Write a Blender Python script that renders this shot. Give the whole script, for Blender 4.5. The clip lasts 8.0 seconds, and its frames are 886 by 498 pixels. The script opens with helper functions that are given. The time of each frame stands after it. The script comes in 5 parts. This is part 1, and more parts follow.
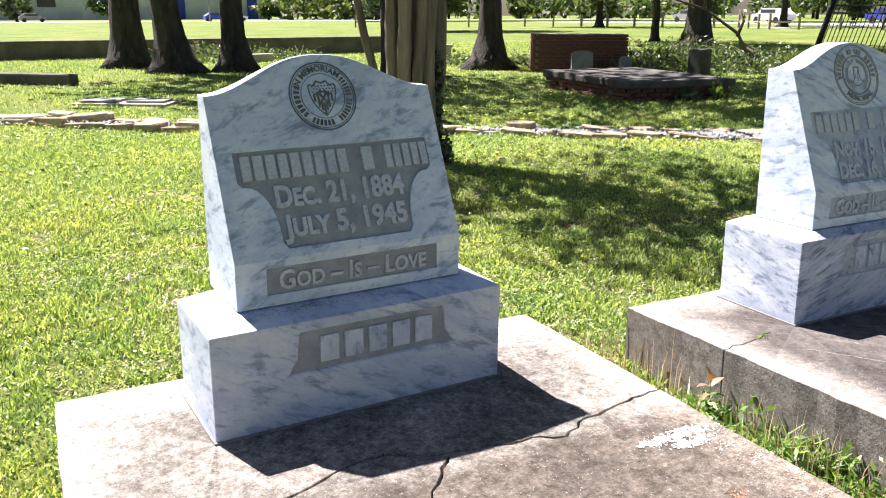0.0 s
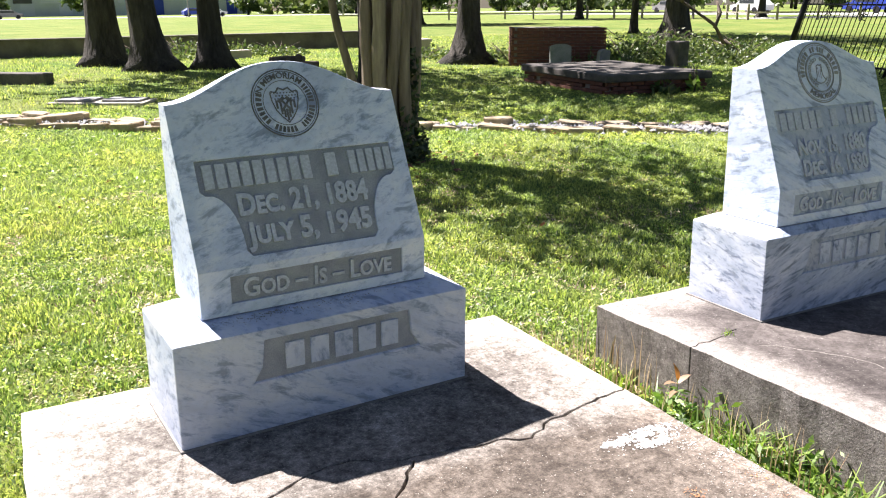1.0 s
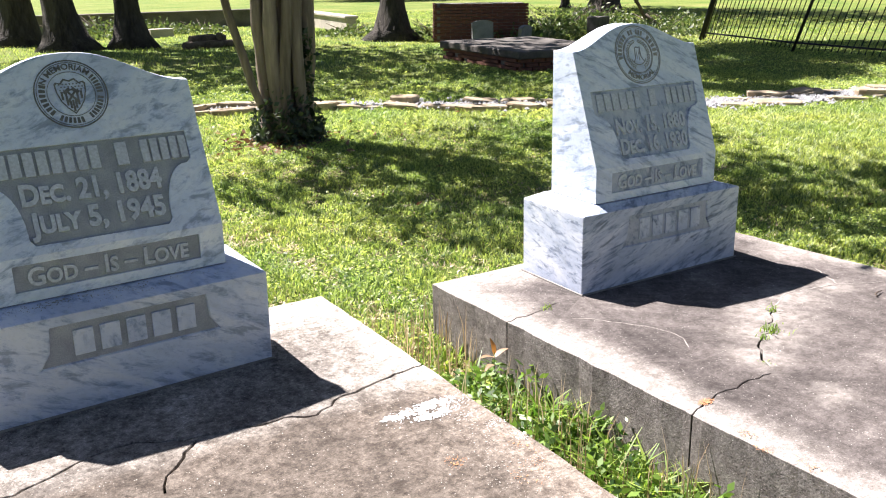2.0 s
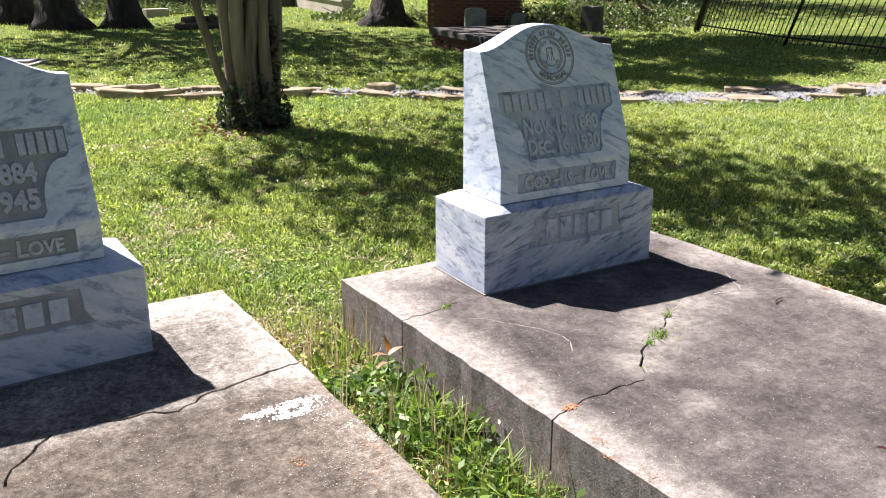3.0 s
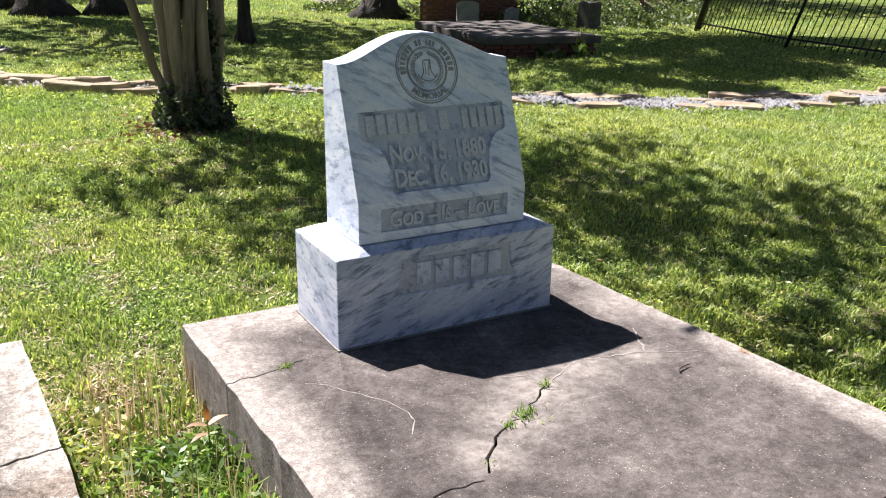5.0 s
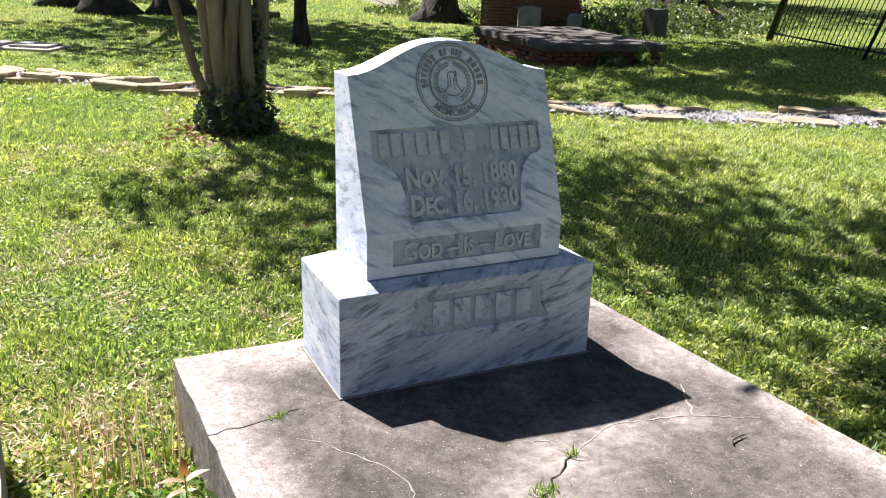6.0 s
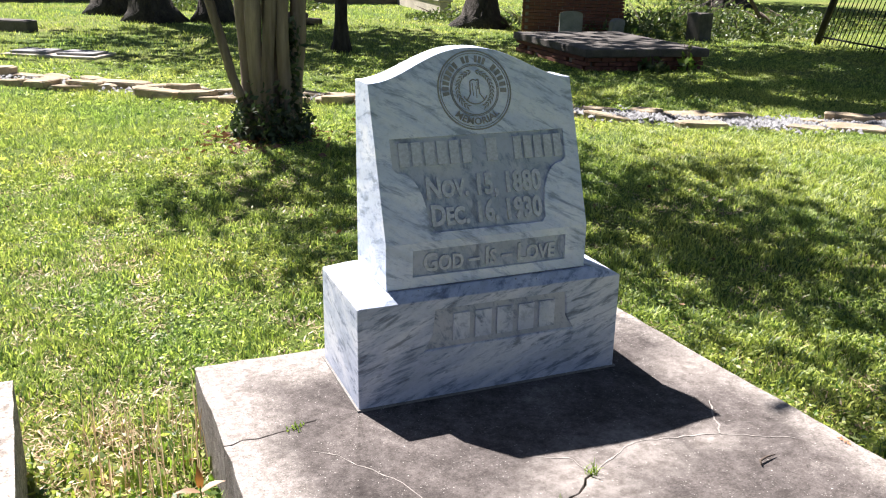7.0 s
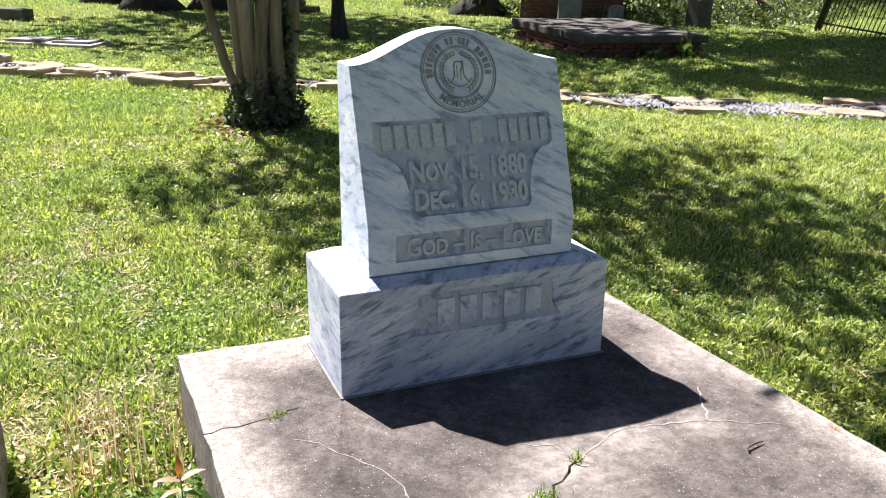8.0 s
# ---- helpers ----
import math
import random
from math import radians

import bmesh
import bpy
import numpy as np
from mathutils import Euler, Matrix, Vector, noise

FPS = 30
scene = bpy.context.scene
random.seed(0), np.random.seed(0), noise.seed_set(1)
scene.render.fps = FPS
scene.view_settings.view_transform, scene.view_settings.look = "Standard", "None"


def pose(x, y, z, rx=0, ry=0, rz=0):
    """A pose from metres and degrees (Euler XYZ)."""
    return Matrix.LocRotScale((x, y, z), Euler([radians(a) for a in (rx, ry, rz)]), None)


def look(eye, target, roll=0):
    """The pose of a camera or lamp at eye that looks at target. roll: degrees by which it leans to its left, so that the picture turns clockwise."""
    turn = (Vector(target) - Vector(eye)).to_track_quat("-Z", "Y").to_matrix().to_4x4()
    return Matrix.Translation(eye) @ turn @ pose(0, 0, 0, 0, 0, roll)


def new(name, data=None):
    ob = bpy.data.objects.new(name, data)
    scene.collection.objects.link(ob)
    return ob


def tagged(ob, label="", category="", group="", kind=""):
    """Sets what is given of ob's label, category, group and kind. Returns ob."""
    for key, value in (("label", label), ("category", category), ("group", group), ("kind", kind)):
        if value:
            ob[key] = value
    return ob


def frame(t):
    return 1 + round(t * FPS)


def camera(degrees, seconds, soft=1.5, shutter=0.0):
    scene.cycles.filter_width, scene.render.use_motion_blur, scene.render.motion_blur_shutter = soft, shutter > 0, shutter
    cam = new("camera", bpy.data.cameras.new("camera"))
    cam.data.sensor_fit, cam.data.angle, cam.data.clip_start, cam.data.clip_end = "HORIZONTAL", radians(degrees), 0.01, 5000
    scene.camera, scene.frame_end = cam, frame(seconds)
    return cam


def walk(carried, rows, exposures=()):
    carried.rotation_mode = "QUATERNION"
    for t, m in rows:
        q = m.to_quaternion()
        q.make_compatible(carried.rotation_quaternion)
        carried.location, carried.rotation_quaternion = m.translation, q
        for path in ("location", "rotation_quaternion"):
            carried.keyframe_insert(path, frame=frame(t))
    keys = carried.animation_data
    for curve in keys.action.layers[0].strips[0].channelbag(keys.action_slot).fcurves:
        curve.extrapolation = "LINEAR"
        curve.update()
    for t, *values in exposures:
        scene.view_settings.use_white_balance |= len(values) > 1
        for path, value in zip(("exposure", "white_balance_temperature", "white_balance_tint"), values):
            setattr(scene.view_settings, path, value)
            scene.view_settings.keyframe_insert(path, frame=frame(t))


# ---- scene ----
cam = camera(54.0, 8.0, soft=1.1)
PATH = [
    (0, (-2.372, -1.984, 1.066), (-1.504, -0.265, 0.527), 0.1),
    (0.5, (-2.369, -1.978, 1.078), (-1.488, -0.265, 0.538), 0.1),
    (1, (-2.328, -2.012, 1.098), (-1.429, -0.313, 0.544), -0.4),
    (1.5, (-2.17, -2.135, 1.128), (-1.239, -0.466, 0.536), -0.9),
    (2, (-1.988, -2.289, 1.135), (-0.996, -0.662, 0.528), -0.7),
    (3.5, (-1.513, -2.536, 1.215), (-0.547, -0.909, 0.568), 0.9),
    (4, (-1.352, -2.56, 1.23), (-0.377, -0.937, 0.584), 0.8),
    (5.5, (-0.786, -2.117, 1.192), (0.117, -0.461, 0.526), 2.3),
    (6, (-0.686, -2.036, 1.188), (0.14, -0.337, 0.533), 2.2),
    (6.5, (-0.63, -2.028, 1.191), (0.133, -0.296, 0.542), 1.8),
    (7, (-0.613, -2.022, 1.191), (0.125, -0.279, 0.544), 1.6),
    (8, (-0.556, -2.011, 1.17), (0.176, -0.275, 0.499), 1.4),
]
walk(cam, [(t, look(eye, target, roll)) for t, eye, target, roll in PATH],
     exposures=((0.0, 1.89, 6400, 18), (1.0, 1.90, 6400, 18), (2.0, 1.90, 6400, 18), (3.5, 1.33, 6400, 18), (4.0, 1.33, 6400, 18), (5.5, 1.56, 6400, 18), (6.5, 1.66, 6400, 17), (8.0, 1.66, 6400, 17)))

# ---- world and sun ----
G = -0.25                                   # level of the lawn
SUN_WAY = Vector((-0.25, 0.68, 1.0)).normalized()
world = bpy.data.worlds.new("sky")
scene.world = world
world.use_nodes = True
wn = world.node_tree.nodes
sky = wn.new("ShaderNodeTexSky")
sky.sky_type, sky.sun_disc = "NISHITA", False
sky.sun_elevation, sky.sun_rotation = math.asin(SUN_WAY.z), math.atan2(SUN_WAY.x, SUN_WAY.y)
wn["Background"].inputs[1].default_value = 0.0235
world.node_tree.links.new(sky.outputs[0], wn["Background"].inputs[0])
sun = new("sun", bpy.data.lights.new("sun", "SUN"))
sun.data.energy, sun.data.angle, sun.data.color = 5.0, radians(0.55), (1.0, 0.96, 0.89)
sun.matrix_world = look(SUN_WAY * 30, (0, 0, 0))


# ---- materials ----
def node(m, kind, **values):
    n = m.node_tree.nodes.new("ShaderNode" + kind)
    for key, value in values.items():
        n.inputs[key.replace("_", " ")].default_value = value
    return n


def link(m, a, b):
    m.node_tree.links.new(a, b)


def noise_of(m, scale, detail=5.0, rough=0.6, stretch=(1, 1, 1), turn=(0, 0, 0), kind="Object", distort=0.0):
    c = node(m, "TexCoord")
    way = node(m, "Mapping", Rotation=turn)
    mp = node(m, "Mapping", Scale=stretch)
    link(m, c.outputs[kind], way.inputs[0])
    link(m, way.outputs[0], mp.inputs[0])
    n = node(m, "TexNoise", Scale=scale, Detail=detail, Roughness=rough, Distortion=distort)
    link(m, mp.outputs[0], n.inputs["Vector"])
    return n.outputs[0]


def ramp(m, value, stops):
    r = node(m, "ValToRGB")
    els = r.color_ramp.elements
    while len(els) < len(stops):
        els.new(0.5)
    for e, (at, col) in zip(els, stops):
        e.position, e.color = at, (*col, 1)
    link(m, value, r.inputs[0])
    return r.outputs[0]


def mixed(m, factor, a, b, blend="MIX"):
    x = m.node_tree.nodes.new("ShaderNodeMix")
    x.data_type, x.blend_type = "RGBA", blend
    for sock, value in ((x.inputs[0], factor), (x.inputs[6], a), (x.inputs[7], b)):
        if isinstance(value, bpy.types.NodeSocket):
            link(m, value, sock)
        else:
            sock.default_value = (*value, 1) if isinstance(value, tuple) else value
    return x.outputs[2]


def material(name, rough=0.8, metal=0.0, spec=0.4):
    m = bpy.data.materials.new(name)
    m.use_nodes = True
    b = m.node_tree.nodes["Principled BSDF"]
    b.inputs["Roughness"].default_value, b.inputs["Metallic"].default_value = rough, metal
    b.inputs["Specular IOR Level"].default_value = spec
    return m, b


def bump(m, b, height, strength=0.3, distance=0.01):
    n = node(m, "Bump", Strength=strength, Distance=distance)
    link(m, height, n.inputs["Height"])
    link(m, n.outputs[0], b.inputs["Normal"])


def simple(name, dark, light, scale=8.0, rough=0.85, relief=0.3, size=0.01, metal=0.0, fine=60.0, stretch=(1, 1, 1)):
    """A surface of two tones, with blotches and fine grain."""
    m, b = material(name, rough, metal)
    a = ramp(m, noise_of(m, scale, stretch=stretch), [(0.3, dark), (0.72, light)])
    g = ramp(m, noise_of(m, fine, 3, stretch=stretch), [(0.3, (0.72,) * 3), (0.7, (1.12,) * 3)])
    link(m, mixed(m, 0.8, a, g, "MULTIPLY"), b.inputs["Base Color"])
    bump(m, b, noise_of(m, fine, 4, stretch=stretch), relief, size)
    return m


def marble(name, streak_turn, vein, stretch, strength, tone):
    """White marble with blue-grey clouds, streaks and fine flecks that run one way."""
    m, b = material(name, 0.55, spec=0.35)
    def grey(v):
        return (v * 0.90, v * 0.97, min(1.0, v * 1.09))
    big = ramp(m, noise_of(m, 3.0, 4), [(0.3, (tone * 0.75, tone * 0.80, tone * 0.90)), (0.7, (tone * 0.885, tone * 0.925, tone * 1.02))])
    layers = ((1.0, 0.55, 5, 0.30, 0.60, strength + 0.25), (2.4, 0.68, 6, 0.36, 0.48, strength), (5.5, 0.72, 5, 0.33, 0.46, strength + 0.12), (15.0, 0.7, 4, 0.30, 0.42, strength + 0.25))
    c = big
    for k, (mul, rough, detail, a, z, dark) in enumerate(layers):
        v = ramp(m, noise_of(m, vein * mul, detail, rough, stretch, streak_turn, distort=0.45), [(a, grey(dark)), ((a + z) / 2, grey(0.5 + dark / 2)), (z, (1, 1, 1))])
        c = mixed(m, 0.85 if k < 2 else 0.5, c, v, "MULTIPLY")
    grime = ramp(m, noise_of(m, 55, 5, 0.7), [(0.28, (0.72, 0.71, 0.69)), (0.5, (1, 1, 1))])
    link(m, mixed(m, 0.5, c, grime, "MULTIPLY"), b.inputs["Base Color"])
    bump(m, b, noise_of(m, 240, 4), 0.16, 0.002)
    return m


def concrete(name, low, high, edge, sooty_end=None, bleached=(), mottle=0.9):
    """Old poured concrete, sooty in the middle and bleached and worn along its rims, light put into its sides; specks
    of aggregate.
    """
    m, b = material(name, 0.92, spec=0.25)
    blotch = ramp(m, noise_of(m, 2.8, 7, 0.72), [(0.34, low), (0.60, high), (0.74, tuple((a + b) / 2 for a, b in zip(high, edge)))])
    c = node(m, "TexCoord")
    wob = noise_of(m, 5.0, 4)
    sep = node(m, "SeparateXYZ")
    link(m, c.outputs["Generated"], sep.inputs[0])
    rims = []
    for axis in (0, 1):
        d = m.node_tree.nodes.new("ShaderNodeMath")
        d.operation = "PINGPONG"
        link(m, sep.outputs[axis], d.inputs[0])
        d.inputs[1].default_value = 0.5
        rims.append(d.outputs[0])
    least = m.node_tree.nodes.new("ShaderNodeMath")
    least.operation = "MINIMUM"
    link(m, rims[0], least.inputs[0]), link(m, rims[1], least.inputs[1])
    sub = m.node_tree.nodes.new("ShaderNodeMath")
    sub.operation = "MULTIPLY_ADD"
    link(m, wob, sub.inputs[0])
    sub.inputs[1].default_value = -0.10
    link(m, least.outputs[0], sub.inputs[2])
    near = ramp(m, sub.outputs[0], [(0.0, (1, 1, 1)), (0.075, (0, 0, 0))])
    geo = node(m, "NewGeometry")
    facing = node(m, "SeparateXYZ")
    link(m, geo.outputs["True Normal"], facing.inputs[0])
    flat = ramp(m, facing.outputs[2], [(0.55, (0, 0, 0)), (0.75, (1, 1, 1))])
    lit_side = mixed(m, 0.45, blotch, edge)          # sides lightened by facing: light put into the colour; the top stays sooty
    c1 = mixed(m, mixed(m, 1.0, near, flat, "MULTIPLY"), mixed(m, flat, lit_side, blotch), edge)
    speck = ramp(m, noise_of(m, 210, 2, 0.5), [(0.30, (0.45,) * 3), (0.45, (0.95,) * 3), (0.64, (1.0,) * 3), (0.70, (2.0,) * 3)])
    mott = ramp(m, noise_of(m, 24, 6, 0.75), [(0.38, (0.50, 0.47, 0.45)), (0.60, (1.28, 1.28, 1.28))])
    pits = ramp(m, noise_of(m, 70, 5, 0.8), [(0.36, (0.36, 0.35, 0.34)), (0.48, (0.90, 0.90, 0.90)), (0.56, (1.1, 1.1, 1.1)), (0.64, (1.75, 1.74, 1.72))])
    c2 = mixed(m, 0.85 * mottle, mixed(m, mottle, c1, mott, "MULTIPLY"), pits, "MULTIPLY")
    c3 = mixed(m, 0.7, c2, speck, "MULTIPLY")
    halo = None                              # bleached bloom, ragged, along the seeping crack
    for bx, by, br in bleached:
        gap = node(m, "VectorMath")
        gap.operation = "DISTANCE"
        link(m, c.outputs["Object"], gap.inputs[0])
        gap.inputs[1].default_value = (bx, by, 0.0)
        ragged = m.node_tree.nodes.new("ShaderNodeMath")
        ragged.operation = "MULTIPLY_ADD"
        link(m, noise_of(m, 14.0, 5, 0.7), ragged.inputs[0])
        ragged.inputs[1].default_value = 0.16
        link(m, gap.outputs["Value"], ragged.inputs[2])
        spot = ramp(m, ragged.outputs[0], [(0.06 + 0.1 * br, (0.8,) * 3), (0.10 + 1.45 * br, (0, 0, 0))])
        halo = spot if halo is None else mixed(m, 1.0, halo, spot, "LIGHTEN")
    if halo is not None:
        c3 = mixed(m, halo, c3, mixed(m, 0.8, edge, mott, "MULTIPLY"))
    if sooty_end is not None:                # the foot piece, past the crack, has weathered darker
        place = node(m, "SeparateXYZ")
        link(m, c.outputs["Object"], place.inputs[0])
        shift = m.node_tree.nodes.new("ShaderNodeMath")
        shift.operation = "MULTIPLY_ADD"
        link(m, noise_of(m, 9.0, 5), shift.inputs[0])
        shift.inputs[1].default_value = 0.16
        link(m, place.outputs[1], shift.inputs[2])
        lift = node(m, "MapRange")
        link(m, shift.outputs[0], lift.inputs[0])
        lift.inputs[1].default_value, lift.inputs[2].default_value = sooty_end - 0.02 + 0.08, sooty_end + 0.07 + 0.08
        c3 = mixed(m, ramp(m, lift.outputs[0], [(0.0, (1, 1, 1)), (1.0, (0, 0, 0))]), c3, mixed(m, 1.0, c3, (0.53, 0.485, 0.45), "MULTIPLY"))
    for size, spread, tint, much in ((95.0, 0.16, (0.52, 0.50, 0.46), 0.75), (60.0, 0.13, (0.05, 0.045, 0.04), 0.7), (28.0, 0.07, (0.60, 0.58, 0.54), 0.7)):
        cells = node(m, "TexVoronoi", Scale=size, Randomness=1.0)
        link(m, c.outputs["Object"], cells.inputs["Vector"])
        spot = ramp(m, cells.outputs["Distance"], [(spread * 0.6, (much,) * 3), (spread, (0, 0, 0))])
        some = ramp(m, noise_of(m, size * 0.21, 3), [(0.46, (0, 0, 0)), (0.56, (1, 1, 1))])
        c3 = mixed(m, mixed(m, 1.0, spot, some, "MULTIPLY"), c3, tint)
    link(m, c3, b.inputs["Base Color"])
    bump(m, b, noise_of(m, 130, 6, 0.7), 0.7, 0.004)
    return m


def leafy(name, low, high, glow=0.5, rough=0.55):
    """Thin leaf: light passes through it; each leaf has a tone of its own."""
    m = bpy.data.materials.new(name)
    m.use_nodes = True
    m.node_tree.nodes.remove(m.node_tree.nodes["Principled BSDF"])
    geo = node(m, "NewGeometry")
    col = ramp(m, geo.outputs["Random Per Island"], [(0.0, low), (0.55, tuple((a + b) / 2 for a, b in zip(low, high))), (1.0, high)])
    big = ramp(m, noise_of(m, 0.9, 5), [(0.33, (0.74, 0.82, 0.66)), (0.68, (1.40, 1.14, 1.05))])
    col = mixed(m, 0.8, col, big, "MULTIPLY")
    d, t, g = node(m, "BsdfDiffuse"), node(m, "BsdfTranslucent"), node(m, "BsdfGlossy", Roughness=rough)
    for n in (d, t):
        link(m, col, n.inputs[0])
    g.inputs[0].default_value = (1, 1, 1, 1)
    s1, s2 = node(m, "MixShader"), node(m, "MixShader")
    s1.inputs[0].default_value, s2.inputs[0].default_value = glow, 0.05
    link(m, d.outputs[0], s1.inputs[1]), link(m, t.outputs[0], s1.inputs[2])
    link(m, s1.outputs[0], s2.inputs[1]), link(m, g.outputs[0], s2.inputs[2])
    link(m, s2.outputs[0], m.node_tree.nodes["Material Output"].inputs[0])
    return m


MARBLE_L = marble("clouded white marble", (0.1, 0.32, 0.2), 4.6, (1.0, 1.0, 2.4), 0.46, 0.86)
MARBLE_L_BASE = marble("clouded white base marble", (0.1, -0.42, 0.2), 4.6, (0.9, 1.0, 2.8), 0.48, 0.76)
MARBLE_R = marble("streaked white marble", (0.2, -0.50, 0.1), 4.0, (0.8, 1.0, 3.4), 0.44, 0.88)
MARBLE_R_BASE = marble("streaked white base marble", (-0.2, 0.33, 0.1), 5.2, (0.75, 1.0, 3.6), 0.30, 0.76)
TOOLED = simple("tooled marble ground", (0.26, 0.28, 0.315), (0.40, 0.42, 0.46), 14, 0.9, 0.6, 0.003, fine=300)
# the right stone's two marbles again, in a lower tone, for its sunk floors
SUNK_TABLET_R = marble("sunk streaked marble", (0.2, -0.50, 0.1), 4.0, (0.8, 1.0, 3.4), 0.44, 0.62)
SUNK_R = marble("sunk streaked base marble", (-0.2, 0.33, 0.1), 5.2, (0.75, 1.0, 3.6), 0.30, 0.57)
CLEAN = simple("pale cut marble", (0.44, 0.47, 0.53), (0.60, 0.635, 0.70), 9, 0.6, 0.2, 0.002, fine=120)
INKED = simple("dark lettering paint", (0.09, 0.09, 0.095), (0.19, 0.19, 0.19), 20, 0.9, 0.2, 0.002)
FADED = simple("faded carving dirt", (0.22, 0.22, 0.22), (0.34, 0.33, 0.32), 20, 0.9, 0.2, 0.002)
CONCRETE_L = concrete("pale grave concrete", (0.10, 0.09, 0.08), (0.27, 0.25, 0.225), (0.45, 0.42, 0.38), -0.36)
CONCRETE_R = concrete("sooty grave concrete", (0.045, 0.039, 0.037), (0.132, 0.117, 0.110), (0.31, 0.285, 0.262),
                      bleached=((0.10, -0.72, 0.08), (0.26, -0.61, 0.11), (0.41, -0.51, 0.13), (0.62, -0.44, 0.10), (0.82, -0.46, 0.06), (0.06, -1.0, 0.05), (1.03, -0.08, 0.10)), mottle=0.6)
MORTAR = simple("setting mortar", (0.16, 0.15, 0.14), (0.30, 0.28, 0.26), 20, 0.95, 0.5, 0.004)
SOIL = simple("bare soil", (0.045, 0.03, 0.02), (0.12, 0.085, 0.055), 14, 0.95, 0.7, 0.02)
PAINT = simple("spilt white paint", (0.78, 0.77, 0.75), (0.86, 0.86, 0.85), 30, 0.7, 0.2, 0.002)
EDGE_GRIT = simple("bare concrete grit", (0.30, 0.28, 0.25), (0.48, 0.45, 0.41), 70, 0.95, 0.4, 0.002)
LIME = simple("lime trace", (0.24, 0.22, 0.20), (0.38, 0.35, 0.32), 30, 0.9, 0.2, 0.002)
LICHEN = simple("orange lichen", (0.42, 0.16, 0.07), (0.50, 0.27, 0.14), 60, 0.95, 0.4, 0.002)
BARK = simple("dark oak bark", (0.018, 0.015, 0.013), (0.075, 0.065, 0.055), 6, 0.95, 1.0, 0.05, fine=24, stretch=(1, 1, 0.25))
SMOOTH_BARK = simple("smooth tan bark", (0.09, 0.068, 0.052), (0.31, 0.25, 0.195), 9, 0.85, 0.5, 0.012, fine=40, stretch=(1, 1, 0.12))
FLAGSTONE = simple("buff fieldstone", (0.20, 0.155, 0.10), (0.48, 0.39, 0.275), 5, 0.9, 0.5, 0.01)
GRAVEL = simple("white gravel", (0.11, 0.112, 0.115), (0.36, 0.365, 0.375), 40, 0.9, 0.4, 0.01)
OLD_BRICK = simple("old red brick", (0.095, 0.038, 0.028), (0.21, 0.085, 0.06), 5, 0.92, 0.5, 0.006)
DARK_STONE = simple("weathered dark stone", (0.05, 0.045, 0.042), (0.15, 0.135, 0.12), 3.5, 0.9, 0.5, 0.01)
GREY_STONE = simple("grey headstone", (0.16, 0.16, 0.165), (0.30, 0.30, 0.30), 6, 0.85, 0.4, 0.006)
WALL_STONE = simple("mossy wall concrete", (0.10, 0.09, 0.075), (0.24, 0.21, 0.17), 2.2, 0.95, 0.5, 0.02)
# on the wall's end run this pale tone holds the sun on its side
WALL_PALE = simple("pale wall concrete", (0.38, 0.34, 0.28), (0.56, 0.51, 0.44), 2.2, 0.95, 0.4, 0.02)
IRON = simple("black wrought iron", (0.012, 0.012, 0.014), (0.03, 0.03, 0.034), 10, 0.55, 0.3, 0.003, metal=0.4)
RAIL_WOOD = simple("silvered fence wood", (0.22, 0.19, 0.15), (0.42, 0.38, 0.32), 4, 0.9, 0.4, 0.01)
DEAD_WOOD = simple("dead wood", (0.06, 0.045, 0.035), (0.19, 0.15, 0.12), 8, 0.95, 0.5, 0.01)
ROAD = simple("pale far pavement", (0.36, 0.35, 0.33), (0.46, 0.45, 0.43), 0.2, 0.9, 0.1, 0.01)
SIDING = simple("pale metal siding", (0.52, 0.55, 0.52), (0.64, 0.67, 0.66), 0.3, 0.6, 0.1, 0.01)
BLUE_PANEL = simple("blue metal panel", (0.02, 0.045, 0.32), (0.03, 0.07, 0.42), 0.6, 0.5, 0.1, 0.01)
ROOF = simple("white sheet roof", (0.62, 0.63, 0.65), (0.72, 0.73, 0.74), 0.4, 0.5, 0.1, 0.01)
GLASS_DARK = simple("dark glazing", (0.03, 0.035, 0.045), (0.06, 0.07, 0.08), 1.0, 0.15, 0.0, 0.01)
GRASS = leafy("lawn grass blade", (0.036, 0.115, 0.016), (0.600, 0.745, 0.160), 0.55)
WEED = leafy("weed leaf", (0.07, 0.18, 0.016), (0.31, 0.47, 0.06), 0.55)
BROAD_WEED = leafy("broad weed leaf", (0.030, 0.10, 0.012), (0.20, 0.36, 0.05), 0.5)
STRAW = leafy("dry stalk", (0.22, 0.15, 0.08), (0.68, 0.60, 0.42), 0.3)
CROWN = leafy("tree foliage", (0.025, 0.055, 0.012), (0.09, 0.14, 0.03), 0.45)
SHRUB = leafy("shrub foliage", (0.035, 0.085, 0.015), (0.15, 0.20, 0.05), 0.45)
DARK_LEAF = leafy("dark shoot leaf", (0.012, 0.03, 0.01), (0.05, 0.085, 0.022), 0.35)
FALLEN = leafy("fallen leaf", (0.10, 0.035, 0.02), (0.30, 0.17, 0.08), 0.2)
PINK_LEAF = leafy("new pinkish leaf", (0.36, 0.22, 0.14), (0.50, 0.36, 0.27), 0.4)
ORANGE_LEAF = leafy("orange young leaf", (0.42, 0.18, 0.04), (0.50, 0.24, 0.07), 0.5)
MAROON_LEAF = leafy("maroon leaf", (0.05, 0.012, 0.012), (0.16, 0.035, 0.03), 0.35)


